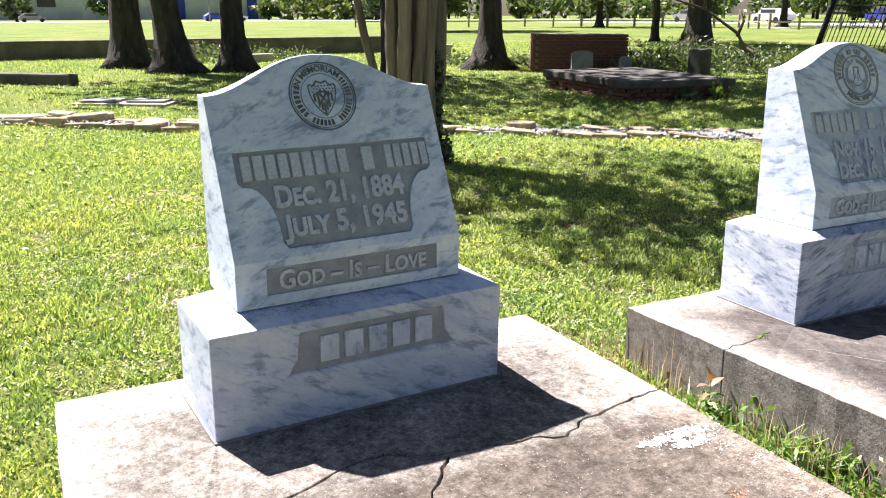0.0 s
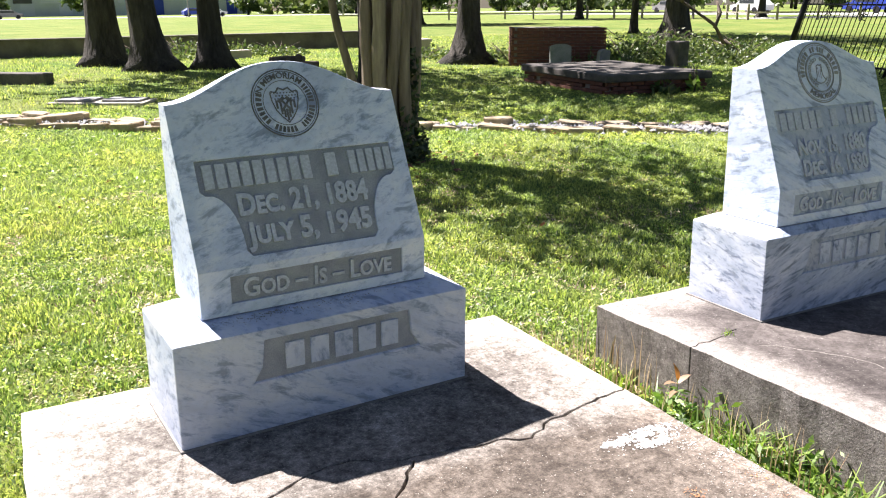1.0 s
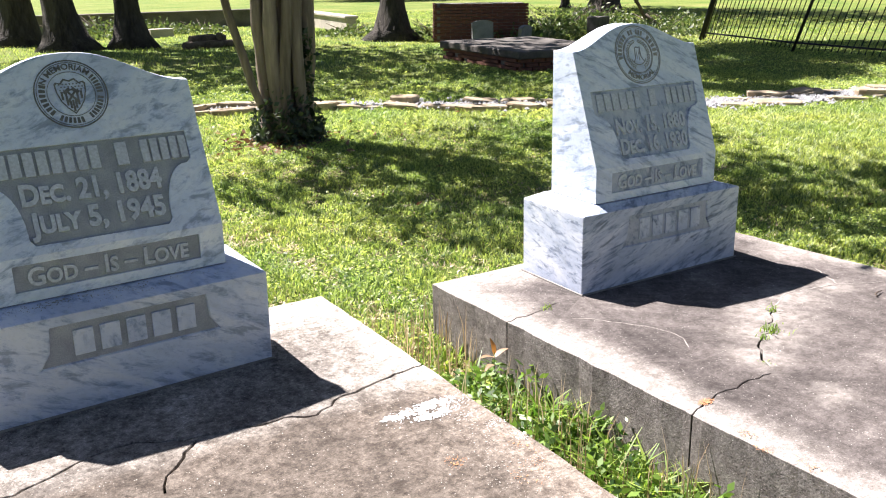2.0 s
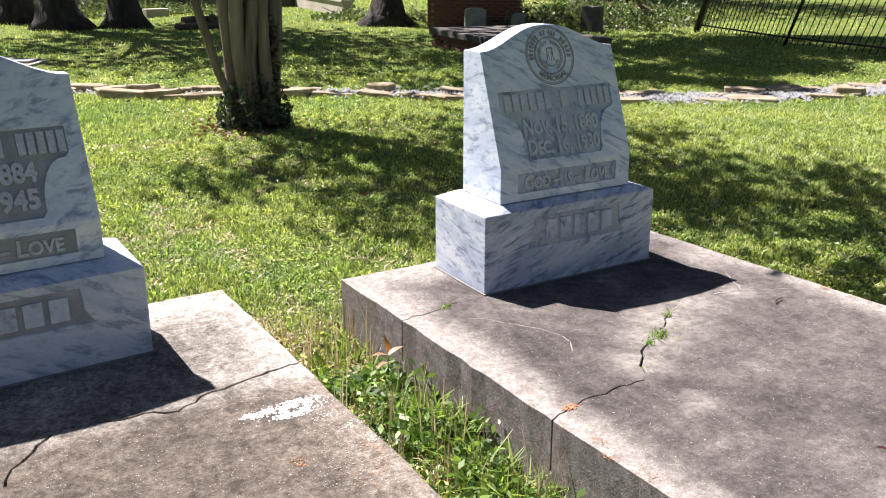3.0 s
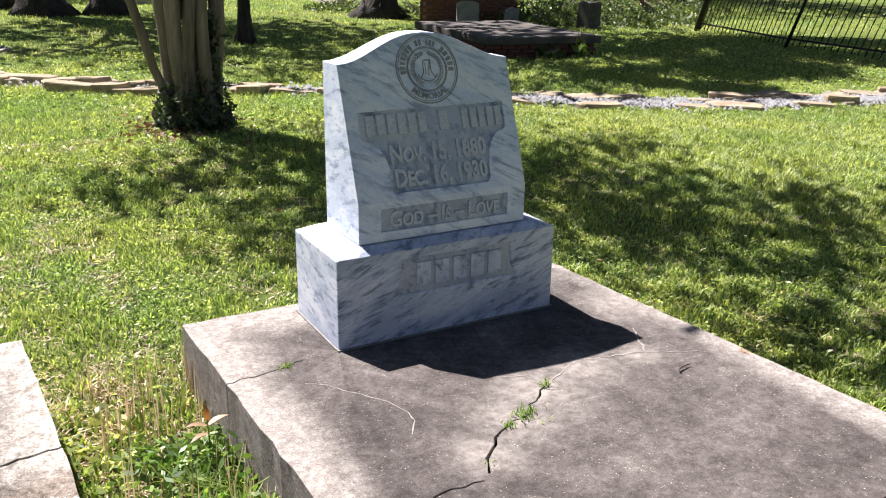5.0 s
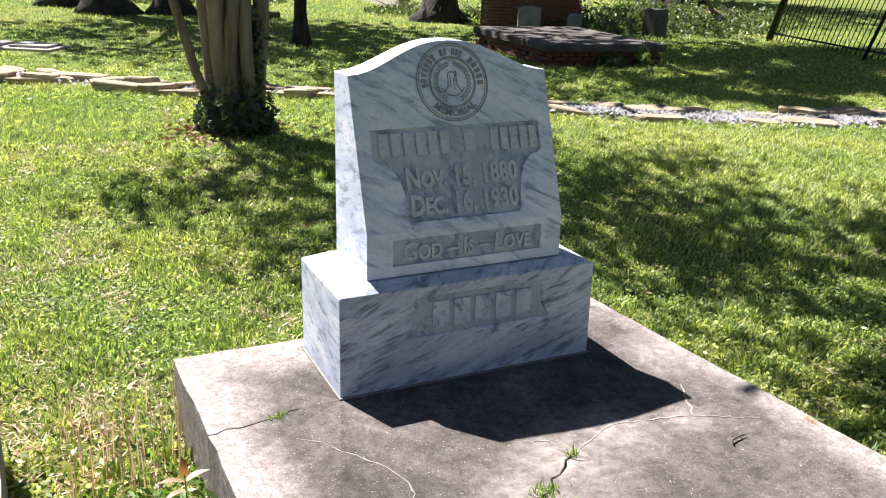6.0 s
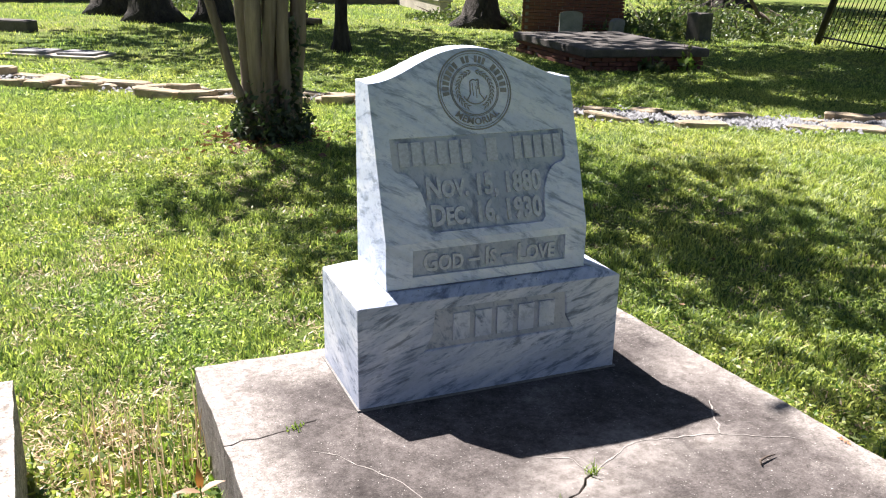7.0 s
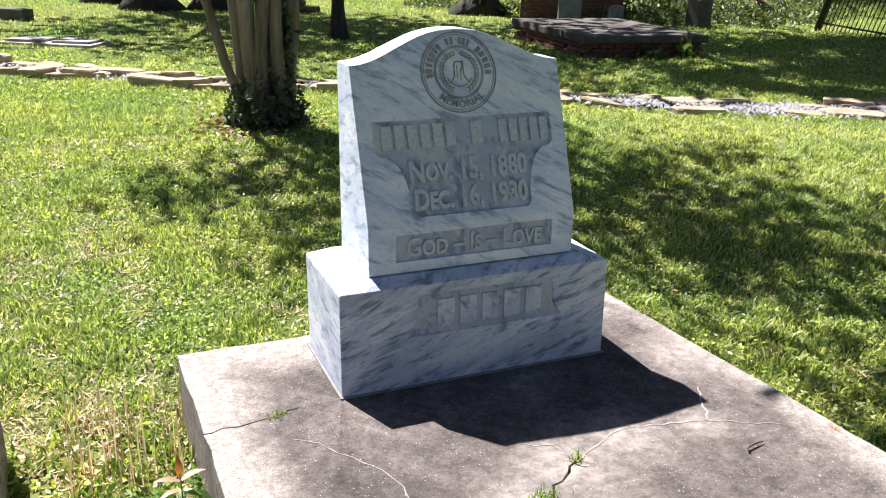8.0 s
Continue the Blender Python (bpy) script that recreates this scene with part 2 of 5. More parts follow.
def lawn_soil():
    m, b = material("lawn thatch", 0.95, spec=0.2)
    a = ramp(m, noise_of(m, 0.45, 6, 0.62), [(0.30, (0.075, 0.15, 0.022)), (0.55, (0.165, 0.205, 0.048)), (0.75, (0.27, 0.26, 0.10))])
    f = ramp(m, noise_of(m, 16, 6, 0.75), [(0.28, (0.42, 0.40, 0.34)), (0.55, (0.95, 0.95, 0.9)), (0.75, (1.35, 1.25, 1.1))])
    link(m, mixed(m, 0.9, a, f, "MULTIPLY"), b.inputs["Base Color"])
    bump(m, b, noise_of(m, 45, 5, 0.8), 0.9, 0.03)
    return m


LAWN = lawn_soil()


# ---- building helpers ----
def mesh_of(name, bm, mat):
    me = bpy.data.meshes.new(name)
    bm.to_mesh(me)
    bm.free()
    for x in (mat if isinstance(mat, (list, tuple)) else [mat]):
        me.materials.append(x)
    return me


def part(name, bm, mat, parent=None, label="", m=None):
    """One mesh object; under a thing, or under a part."""
    ob = new(name, mesh_of(name, bm, mat))
    ob.parent = parent
    if m is not None:
        ob.matrix_basis = m
    return tagged(ob, label)


def thing(name, m, label, category, group="", kind=""):
    ob = new(name)
    ob.matrix_basis = m
    ob.empty_display_size = 0.1
    return tagged(ob, label, category, group, kind)


def soften(ob, width=0.004, segments=2, angle=40):
    b = ob.modifiers.new("worn edges", "BEVEL")
    b.width, b.segments, b.limit_method, b.angle_limit = width, segments, "ANGLE", radians(angle)
    return ob


def box(bm, x0, y0, z0, x1, y1, z1, m=None):
    vs = [bm.verts.new(Vector(v)) for v in ((x0, y0, z0), (x1, y0, z0), (x1, y1, z0), (x0, y1, z0), (x0, y0, z1), (x1, y0, z1), (x1, y1, z1), (x0, y1, z1))]
    for f in ((3, 2, 1, 0), (4, 5, 6, 7), (0, 1, 5, 4), (1, 2, 6, 5), (2, 3, 7, 6), (3, 0, 4, 7)):
        bm.faces.new([vs[i] for i in f])
    if m is not None:
        bmesh.ops.transform(bm, matrix=m, verts=vs)
    return vs


def boxed(x0, y0, z0, x1, y1, z1):
    bm = bmesh.new()
    box(bm, x0, y0, z0, x1, y1, z1)
    return bm


def tube(bm, points, radii, sides=8, wobble=0.0, seed=0, cap=True):
    """A tapered round limb along points."""
    rnd = random.Random(seed)
    rings = []
    for i, (p, r) in enumerate(zip(points, radii)):
        a, b = Vector(points[max(i - 1, 0)]), Vector(points[min(i + 1, len(points) - 1)])
        way = (b - a).normalized()
        side = way.cross(Vector((0.31, 0.95, 0.05))).normalized()
        up = way.cross(side)
        ring = []
        for k in range(sides):
            w = 2 * math.pi * k / sides
            rr = r * (1 + wobble * rnd.uniform(-1, 1))
            ring.append(bm.verts.new(Vector(p) + (side * math.cos(w) + up * math.sin(w)) * rr))
        rings.append(ring)
    for a, b in zip(rings, rings[1:]):
        for k in range(sides):
            f = bm.faces.new((a[k], b[k], b[(k + 1) % sides], a[(k + 1) % sides]))
            f.smooth = True
    if cap:
        bm.faces.new(rings[0]), bm.faces.new(rings[-1][::-1])


def prism(bm, outline, z0, z1):
    """An upright prism over an outline of (x, y)."""
    low = [bm.verts.new((x, y, z0)) for x, y in outline]
    top = [bm.verts.new((x, y, z1)) for x, y in outline]
    n = len(outline)
    bm.faces.new(low[::-1]), bm.faces.new(top)
    for i in range(n):
        bm.faces.new((low[i], low[(i + 1) % n], top[(i + 1) % n], top[i]))


def carve(ob, cutters):
    """Cuts the bmeshes, given in the coordinates of ob, out of ob's mesh."""
    for bm in cutters:
        bmesh.ops.recalc_face_normals(bm, faces=bm.faces)
        tool = new("tool", mesh_of("tool", bm, ob.data.materials[0]))
        mod = ob.modifiers.new("cut", "BOOLEAN")
        mod.operation, mod.solver, mod.object = "DIFFERENCE", "EXACT", tool
        held = ob.matrix_basis.copy(), ob.parent
        ob.parent, ob.matrix_basis = None, Matrix()
        bpy.context.view_layer.update()
        me = bpy.data.meshes.new_from_object(ob.evaluated_get(bpy.context.evaluated_depsgraph_get()))
        ob.modifiers.remove(mod)
        old = ob.data
        ob.data = me
        bpy.data.meshes.remove(old)
        ob.matrix_basis, ob.parent = held
        bpy.data.objects.remove(tool)


def blades(name, roots, heights, widths, leans, mat, seed, bent=True):
    """Many thin blades in one mesh: each a narrow tapering strip that leans over."""
    rng = np.random.default_rng(seed)
    n = len(roots)
    turn = rng.uniform(0, 2 * np.pi, n)
    face = turn + np.pi / 2 + rng.normal(0, 0.5, n)
    out = np.stack([np.cos(turn), np.sin(turn), np.zeros(n)], 1)
    wide = np.stack([np.cos(face), np.sin(face), np.zeros(n)], 1) * (widths / 2)[:, None]
    up = np.array([0, 0, 1.0])
    tip = roots + out * (heights * leans)[:, None] + up * heights[:, None]
    if bent:
        mid = roots + out * (heights * leans * 0.3)[:, None] + up * (heights * 0.62)[:, None]
        v = np.stack([roots - wide, roots + wide, mid + wide * 0.8, mid - wide * 0.8, tip], 1).reshape(-1, 3)
        i = np.arange(n)[:, None] * 5
        loops = np.concatenate([i + 0, i + 1, i + 2, i + 3, i + 3, i + 2, i + 4], 1).ravel()
        totals = np.tile([4, 3], n)
    else:
        v = np.stack([roots - wide, roots + wide, tip], 1).reshape(-1, 3)
        loops = np.arange(3 * n)
        totals = np.full(n, 3)
    return bulk(name, v, loops, totals, mat)


def bulk(name, verts, loops, totals, mat):
    me = bpy.data.meshes.new(name)
    me.vertices.add(len(verts))
    me.vertices.foreach_set("co", np.asarray(verts, np.float32).ravel())
    me.loops.add(len(loops))
    me.loops.foreach_set("vertex_index", np.asarray(loops, np.int32))
    me.polygons.add(len(totals))
    me.polygons.foreach_set("loop_start", np.concatenate([[0], np.cumsum(totals)[:-1]]).astype(np.int32))
    me.materials.append(mat)
    me.update(calc_edges=True)
    me.validate()
    return new(name, me)


def leaf_cloud(name, centres, size, mat, seed, parent=None, flat=0.0):
    """Many small leaves, four-cornered and folded at random, in one mesh."""
    rng = np.random.default_rng(seed)
    n = len(centres)
    a = rng.normal(size=(n, 3))
    a[:, 2] *= 1 - flat
    a /= np.linalg.norm(a, axis=1)[:, None]
    b = np.cross(a, rng.normal(size=(n, 3)))
    b /= np.linalg.norm(b, axis=1)[:, None]
    s = size * rng.uniform(0.6, 1.4, n)[:, None]
    c = np.asarray(centres)
    v = np.stack([c - a * s, c + b * s * 0.45, c + a * s, c - b * s * 0.45], 1).reshape(-1, 3)
    ob = bulk(name, v, np.arange(4 * n), np.full(n, 4), mat)
    ob.parent = parent
    return ob


# the two graves stand on slabs that have settled a little out of level
SETTLED = pose(0.0105, 0.0091, -0.010, -0.70, -0.37, -0.12)
L_SETTLED = pose(-2.0033, -0.035, 0.0381, 1.27, -0.18, 0)


# ---- ground ----
def ground_height(x, y):
    return G + 0.025 * noise.noise((x * 0.35, y * 0.35, 3.1)) * min(1.0, max(0.0, (abs(x - 0.2) + abs(y + 0.4) - 1.0)))


def far_drop(y):
    """How far the open field has fallen at a distance y."""
    return 0.0115 * max(0.0, y - 32.0)


def ground():
    bm = bmesh.new()
    def axis(a, b):
        fine = list(np.arange(a, b, 0.5))
        far = [6, 14, 30, 60, 120, 250, 500, 900]
        return [a - d for d in far[::-1]] + fine + [b + d for d in far]
    xs, ys = axis(-8, 16), axis(-6, 32)
    grid = [[bm.verts.new((x, y, ground_height(x, y) if -9 < x < 17 and -7 < y < 32 else G - far_drop(y))) for x in xs] for y in ys]
    for r0, r1 in zip(grid, grid[1:]):
        for i in range(len(xs) - 1):
            bm.faces.new((r0[i], r0[i + 1], r1[i + 1], r1[i])).smooth = True
    return tagged(part("ground", bm, LAWN), "mown cemetery lawn with patchy thatch", "ground", kind="structure")


ground()

# ---- grave slabs ----
# corners of the two slabs, foot end first, each in the frame of its slab
R_CORNERS = [(-0.325, -1.75), (1.235, -1.75), (1.095, 0.44), (-0.385, 0.434)]
L_CORNERS = [(-0.40, -1.75), (1.245, -1.75), (1.145, 0.425), (-0.335, 0.41)]
rim = random.Random(5)


def rough_outline(corners, step=0.07, jag=0.004):
    """A four-cornered outline with slightly uneven sides."""
    out = []
    for (ax, ay), (bx, by) in zip(corners, corners[1:] + corners[:1]):
        d = math.dist((ax, ay), (bx, by))
        n = max(2, int(d / step))
        for i in range(n):
            f = i / n
            j = jag * rim.uniform(-1, 1) if i else 0
            out.append((ax + (bx - ax) * f + j * (by - ay) / d, ay + (by - ay) * f - j * (bx - ax) / d))
    return out


def crack_tool(points, width, depth, top, seed):
    """The jagged cleft along points, as a body to be cut out."""
    rnd = random.Random(seed)
    path = []
    for (ax, ay), (bx, by) in zip(points, points[1:]):
        n = max(2, int(math.dist((ax, ay), (bx, by)) / 0.028))
        path += [Vector((ax + (bx - ax) * i / n + rnd.uniform(-1, 1) * 0.008, ay + (by - ay) * i / n + rnd.uniform(-1, 1) * 0.008)) for i in range(n)]
    path.append(Vector(points[-1]))
    left, right = [], []
    for i, p in enumerate(path):
        way = (path[min(i + 1, len(path) - 1)] - path[max(i - 1, 0)]).normalized()
        side = Vector((-way.y, way.x)) * width * rnd.uniform(0.3, 0.75)
        left.append(p + side), right.append(p - side)
    bm = bmesh.new()
    prism(bm, [tuple(p) for p in right + left[::-1]], top - depth, top + 0.03)
    return bm


def ribbon(points, width, z, seed, jag=0.004):
    """A thin raised trace along points."""
    rnd = random.Random(seed)
    bm, rows = bmesh.new(), []
    path = []
    for (ax, ay), (bx, by) in zip(points, points[1:]):
        n = max(2, int(math.dist((ax, ay), (bx, by)) / 0.02))
        path += [Vector((ax + (bx - ax) * i / n + rnd.uniform(-jag, jag), ay + (by - ay) * i / n + rnd.uniform(-jag, jag))) for i in range(n)]
    for i, p in enumerate(path):
        way = (path[min(i + 1, len(path) - 1)] - path[max(i - 1, 0)]).normalized()
        side = Vector((-way.y, way.x)) * width * rnd.uniform(0.2, 0.6)
        rows.append([bm.verts.new((*(p - side), z)), bm.verts.new((*p, z + 0.0004)), bm.verts.new((*(p + side), z))])
    for a, b in zip(rows, rows[1:]):
        for k in (0, 1):
            bm.faces.new((a[k], b[k], b[k + 1], a[k + 1]))
    return bm


def slab(name, m, outline, cracks, mat, label, depth=0.27):
    t = thing(name, m, label, "grave slab", "grave slabs")
    bm = bmesh.new()
    prism(bm, outline, -depth - 0.1, 0.0)
    body = part("body", bm, mat, t)
    carve(body, [crack_tool(p, w, d, 0.0, i + 3) for i, (p, w, d) in enumerate(cracks)])
    soften(body, 0.009, 2, 50)
    return t


R_CRACKS = [
    ([(-0.42, -0.055), (-0.355, -0.045), (-0.28, -0.04), (-0.19, -0.025), (-0.12, -0.005)], 0.0034, 0.16),
    ([(-0.42, -0.885), (-0.35, -0.87), (-0.265, -0.83), (-0.13, -0.822), (-0.03, -0.812), (0.03, -0.818)], 0.0042, 0.16),
    ([(0.055, -0.80), (0.075, -0.765), (0.115, -0.71), (0.16, -0.66), (0.22, -0.63), (0.30, -0.60), (0.37, -0.55), (0.44, -0.495)], 0.006, 0.05),
    ([(1.26, -1.19), (0.98, -1.27), (0.84, -1.315), (0.74, -1.34), (0.57, -1.375), (0.43, -1.41), (0.26, -1.465)], 0.0055, 0.06),
]
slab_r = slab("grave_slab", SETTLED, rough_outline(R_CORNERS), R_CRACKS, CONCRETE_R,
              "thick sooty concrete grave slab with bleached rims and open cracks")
for pts, wd in (([(-0.17, -0.15), (-0.13, -0.18), (-0.07, -0.27), (-0.01, -0.36), (0.015, -0.43), (0.01, -0.49), (-0.04, -0.57)], 0.0035),
                ([(0.44, -0.495), (0.52, -0.45), (0.62, -0.405), (0.74, -0.425), (0.858, -0.45), (0.885, -0.41), (0.92, -0.34), (0.96, -0.27)], 0.005),
                ([(0.44, -0.49), (0.42, -0.41), (0.32, -0.37)], 0.003), ([(0.858, -0.45), (0.93, -0.49), (0.99, -0.52), (1.05, -0.55)], 0.003)):
    part("lime_trace", ribbon(pts, wd, 0.0012, 4), LIME, slab_r, "pale lime trace along a hairline")


def flakes(spots, z, seed, size, n):
    """Many irregular thin flakes scattered over an oblong spot."""
    rnd = random.Random(seed)
    bm = bmesh.new()
    for cx, cy, rx, ry in spots:
        for _ in range(n):
            a, r = rnd.uniform(0, 2 * math.pi), math.sqrt(rnd.random())
            x, y = cx + rx * r * math.cos(a), cy + ry * r * math.sin(a)
            s = size * rnd.uniform(0.3, 1.0) * (1.15 - 0.7 * r)
            k = rnd.randint(5, 8)
            top = [bm.verts.new((x + s * rnd.uniform(0.6, 1.3) * math.cos(2 * math.pi * i / k), y + s * rnd.uniform(0.6, 1.3) * math.sin(2 * math.pi * i / k), z + rnd.uniform(0, 0.0012))) for i in range(k)]
            bm.faces.new(top)
    return bm


part("lichen", flakes([(-0.265, -0.838, 0.03, 0.016)], 0.0022, 2, 0.004, 130), LICHEN, slab_r, "orange lichen crust")
part("lichen", flakes([(-0.315, -1.02, 0.018, 0.03), (-0.342, -1.09, 0.015, 0.03), (-0.31, -1.2, 0.03, 0.05)], 0.0022, 3, 0.003, 60), LICHEN, slab_r, "orange lichen crust")

part("lichen", flakes([(1.142, -0.60, 0.008, 0.03)], 0.0022, 5, 0.004, 50), LICHEN, slab_r, "orange lichen crust")


def twig():
    t = thing("twig", SETTLED @ pose(0.862, -0.605, 0.006), "short crooked dead twig lying on the sooty slab", "twig")
    bm = bmesh.new()
    tube(bm, [(-0.012, -0.012, 0), (-0.006, 0.0, 0.003), (0.02, 0.007, 0.004), (0.052, 0.012, 0.001)], [0.0025, 0.0032, 0.0028, 0.0014], 7, 0.15, 3)
    part("stick", bm, DEAD_WOOD, t)


twig()

L_CRACKS = [
    ([(-0.45, -0.43), (-0.1, -0.36), (0.12, -0.285), (0.21, -0.25), (0.32, -0.22), (0.40, -0.25), (0.49, -0.285), (0.59, -0.29), (0.79, -0.33), (0.895, -0.285), (1.02, -0.255), (1.165, -0.225), (1.25, -0.205)], 0.007, 0.16),
    ([(0.49, -0.285), (0.43, -0.36), (0.38, -0.41), (0.36, -0.48)], 0.006, 0.05),
]
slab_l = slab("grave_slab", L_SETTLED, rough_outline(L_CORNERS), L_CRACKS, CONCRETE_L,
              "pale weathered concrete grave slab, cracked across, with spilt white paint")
part("paint_spill", flakes([(1.035, -0.472, 0.085, 0.040), (1.085, -0.450, 0.070, 0.024), (0.965, -0.458, 0.050, 0.018), (1.05, -0.500, 0.055, 0.022)], 0.0014, 7, 0.0075, 105), PAINT, slab_l, "flaking spill of white paint")
part("paint_spill", flakes([(1.04, -0.475, 0.135, 0.062), (1.13, -0.470, 0.055, 0.045)], 0.0014, 17, 0.0034, 90), PAINT, slab_l, "loose white paint flakes round the spill")
part("paint_spill", flakes([(1.165, -0.62, 0.03, 0.02), (1.13, -0.55, 0.05, 0.03), (1.18, -0.70, 0.02, 0.03)], 0.0014, 8, 0.003, 45), PAINT, slab_l, "thin white paint specks")
part("chips", flakes([(1.13, -0.62, 0.09, 0.16), (1.10, -0.80, 0.12, 0.14)], 0.0012, 23, 0.0028, 260), EDGE_GRIT, slab_l, "pale bare grit in the worn surface")
part("lichen", flakes([(1.16, -0.75, 0.03, 0.10), (1.10, -0.85, 0.05, 0.06), (0.98, -0.72, 0.03, 0.03)], 0.0014, 9, 0.003, 70), LICHEN, slab_l, "orange lichen crust")


# ---- headstones ----
def die_top(u):
    """Height of the serpentine top over the shoulders, u from 0 at the middle to 1 at the shoulder, for a crown of 1."""
    return 0.5 + 0.5 * math.cos(math.pi * min(1.0, abs(u)) ** 1.15)


def die_body(w, h, crown, kink, slope, depth):
    """Upright stone: the front is plumb to the kink and leans back above it; the top is a serpentine."""
    bm, n = bmesh.new(), 36
    cols = []
    for i in range(n + 1):
        x = w * i / n
        z = h + crown * die_top((x - w / 2) / (w / 2))
        cols.append([bm.verts.new(v) for v in ((x, 0, 0), (x, 0, kink), (x, (z - kink) * slope, z), (x, depth, z), (x, depth, 0))])
    for a, b in zip(cols, cols[1:]):
        for k in range(5):
            f = bm.faces.new((a[k], b[k], b[(k + 1) % 5], a[(k + 1) % 5]))
            f.smooth = k == 2
    bm.faces.new(cols[0]), bm.faces.new(cols[-1][::-1])
    bmesh.ops.recalc_face_normals(bm, faces=bm.faces)
    return bm


def panel_shape(w, top, low, foot, inset):
    """Outline of the tablet: broad over the name, with concave shoulders to a narrower foot. Heights from the kink."""
    pts = [(0.07 * w, top), (0.07 * w, low + 0.012), (0.09 * w, low)]
    x0, x1 = 0.10 * w, inset * w
    pts += [(x0 + (x1 - x0) * math.sin(a), foot + 0.035 + (low - foot - 0.035) * math.cos(a)) for a in np.linspace(0.15, math.pi / 2, 8)]
    pts += [(x1, foot + 0.02), (x1 + 0.012, foot + 0.004)]
    pts += [(w - x, y) for x, y in pts[::-1]]
    return pts[::-1]


def lettering(text, width, height, mat, parent, m, thick, label="", bend=None, bold=0.0):
    """Raised letters of the built-in font, fitted to a width and cap height; bend: radius of an arc to set them on."""
    cu = bpy.data.curves.new("lettering", "FONT")
    cu.body, cu.extrude, cu.offset, cu.resolution_u = text, thick / 2, bold, 3
    cu.small_caps_scale = 0.80
    for ch in cu.body_format:
        ch.use_small_caps = True
    ob = new("lettering", cu)
    bpy.context.view_layer.update()
    me = bpy.data.meshes.new_from_object(ob.evaluated_get(bpy.context.evaluated_depsgraph_get()))
    bpy.data.objects.remove(ob)
    co = np.zeros(len(me.vertices) * 3, np.float32)
    me.vertices.foreach_get("co", co)
    co = co.reshape(-1, 3)
    lo, hi = co.min(0), co.max(0)
    co[:, 0] = (co[:, 0] - (lo[0] + hi[0]) / 2) * width / (hi[0] - lo[0])
    co[:, 1] = co[:, 1] * height / 0.69
    co[:, 2] -= lo[2]
    if bend is not None:
        radius, inward = bend
        a = co[:, 0] / radius
        r = radius + co[:, 1] if inward else radius - co[:, 1]
        co[:, 0], co[:, 1] = np.sin(a) * r, (np.cos(a) if inward else -np.cos(a)) * r
    me.vertices.foreach_set("co", co.ravel())
    if bend is not None:
        me.materials.clear()
        me.materials.append(mat)
        me.update()
        out = new("word", me)
        out.parent, out.matrix_basis = parent, m
        return tagged(out, label)
    # one mesh a letter
    bm = bmesh.new()
    bm.from_mesh(me)
    bpy.data.meshes.remove(me)
    spans = sorted((min(v.co.x for v in f.verts), max(v.co.x for v in f.verts)) for f in bm.faces)
    words, reach = [], None
    for a, b in spans:
        if reach is None or a > reach + 0.0004:
            words.append(a)
        reach = b if reach is None else max(reach, b)
    for k, a in enumerate(words):
        end = words[k + 1] if k + 1 < len(words) else 1e9
        piece = bm.copy()
        bmesh.ops.delete(piece, geom=[f for f in piece.faces if not a - 1e-6 <= min(v.co.x for v in f.verts) < end - 1e-6], context="FACES")
        part("letter", piece, mat, parent, label, m)
    bm.free()


def bars(spans, y0, y1, thick, bevel=0.002):
    bm = bmesh.new()
    for a, b in spans:
        box(bm, a, y0, 0, b, y1, thick)
    return bm


def ring(bm, r0, r1, z0, z1, a0=0.0, a1=2 * math.pi, n=48):
    """A flat raised ring, or a piece of one."""
    whole = abs(a1 - a0 - 2 * math.pi) < 1e-6
    k = n if whole else n + 1
    rows = []
    for i in range(k):
        a = a0 + (a1 - a0) * i / n
        c, s = math.cos(a), math.sin(a)
        rows.append([bm.verts.new((r * c, r * s, z)) for r, z in ((r0, z0), (r0, z1), (r1, z1), (r1, z0))])
    pairs = list(zip(rows, rows[1:])) + ([(rows[-1], rows[0])] if whole else [])
    for a, b in pairs:
        for j in range(4):
            bm.faces.new((a[j], a[(j + 1) % 4], b[(j + 1) % 4], b[j]))
    if not whole:
        bm.faces.new(rows[0][::-1]), bm.faces.new(rows[-1])


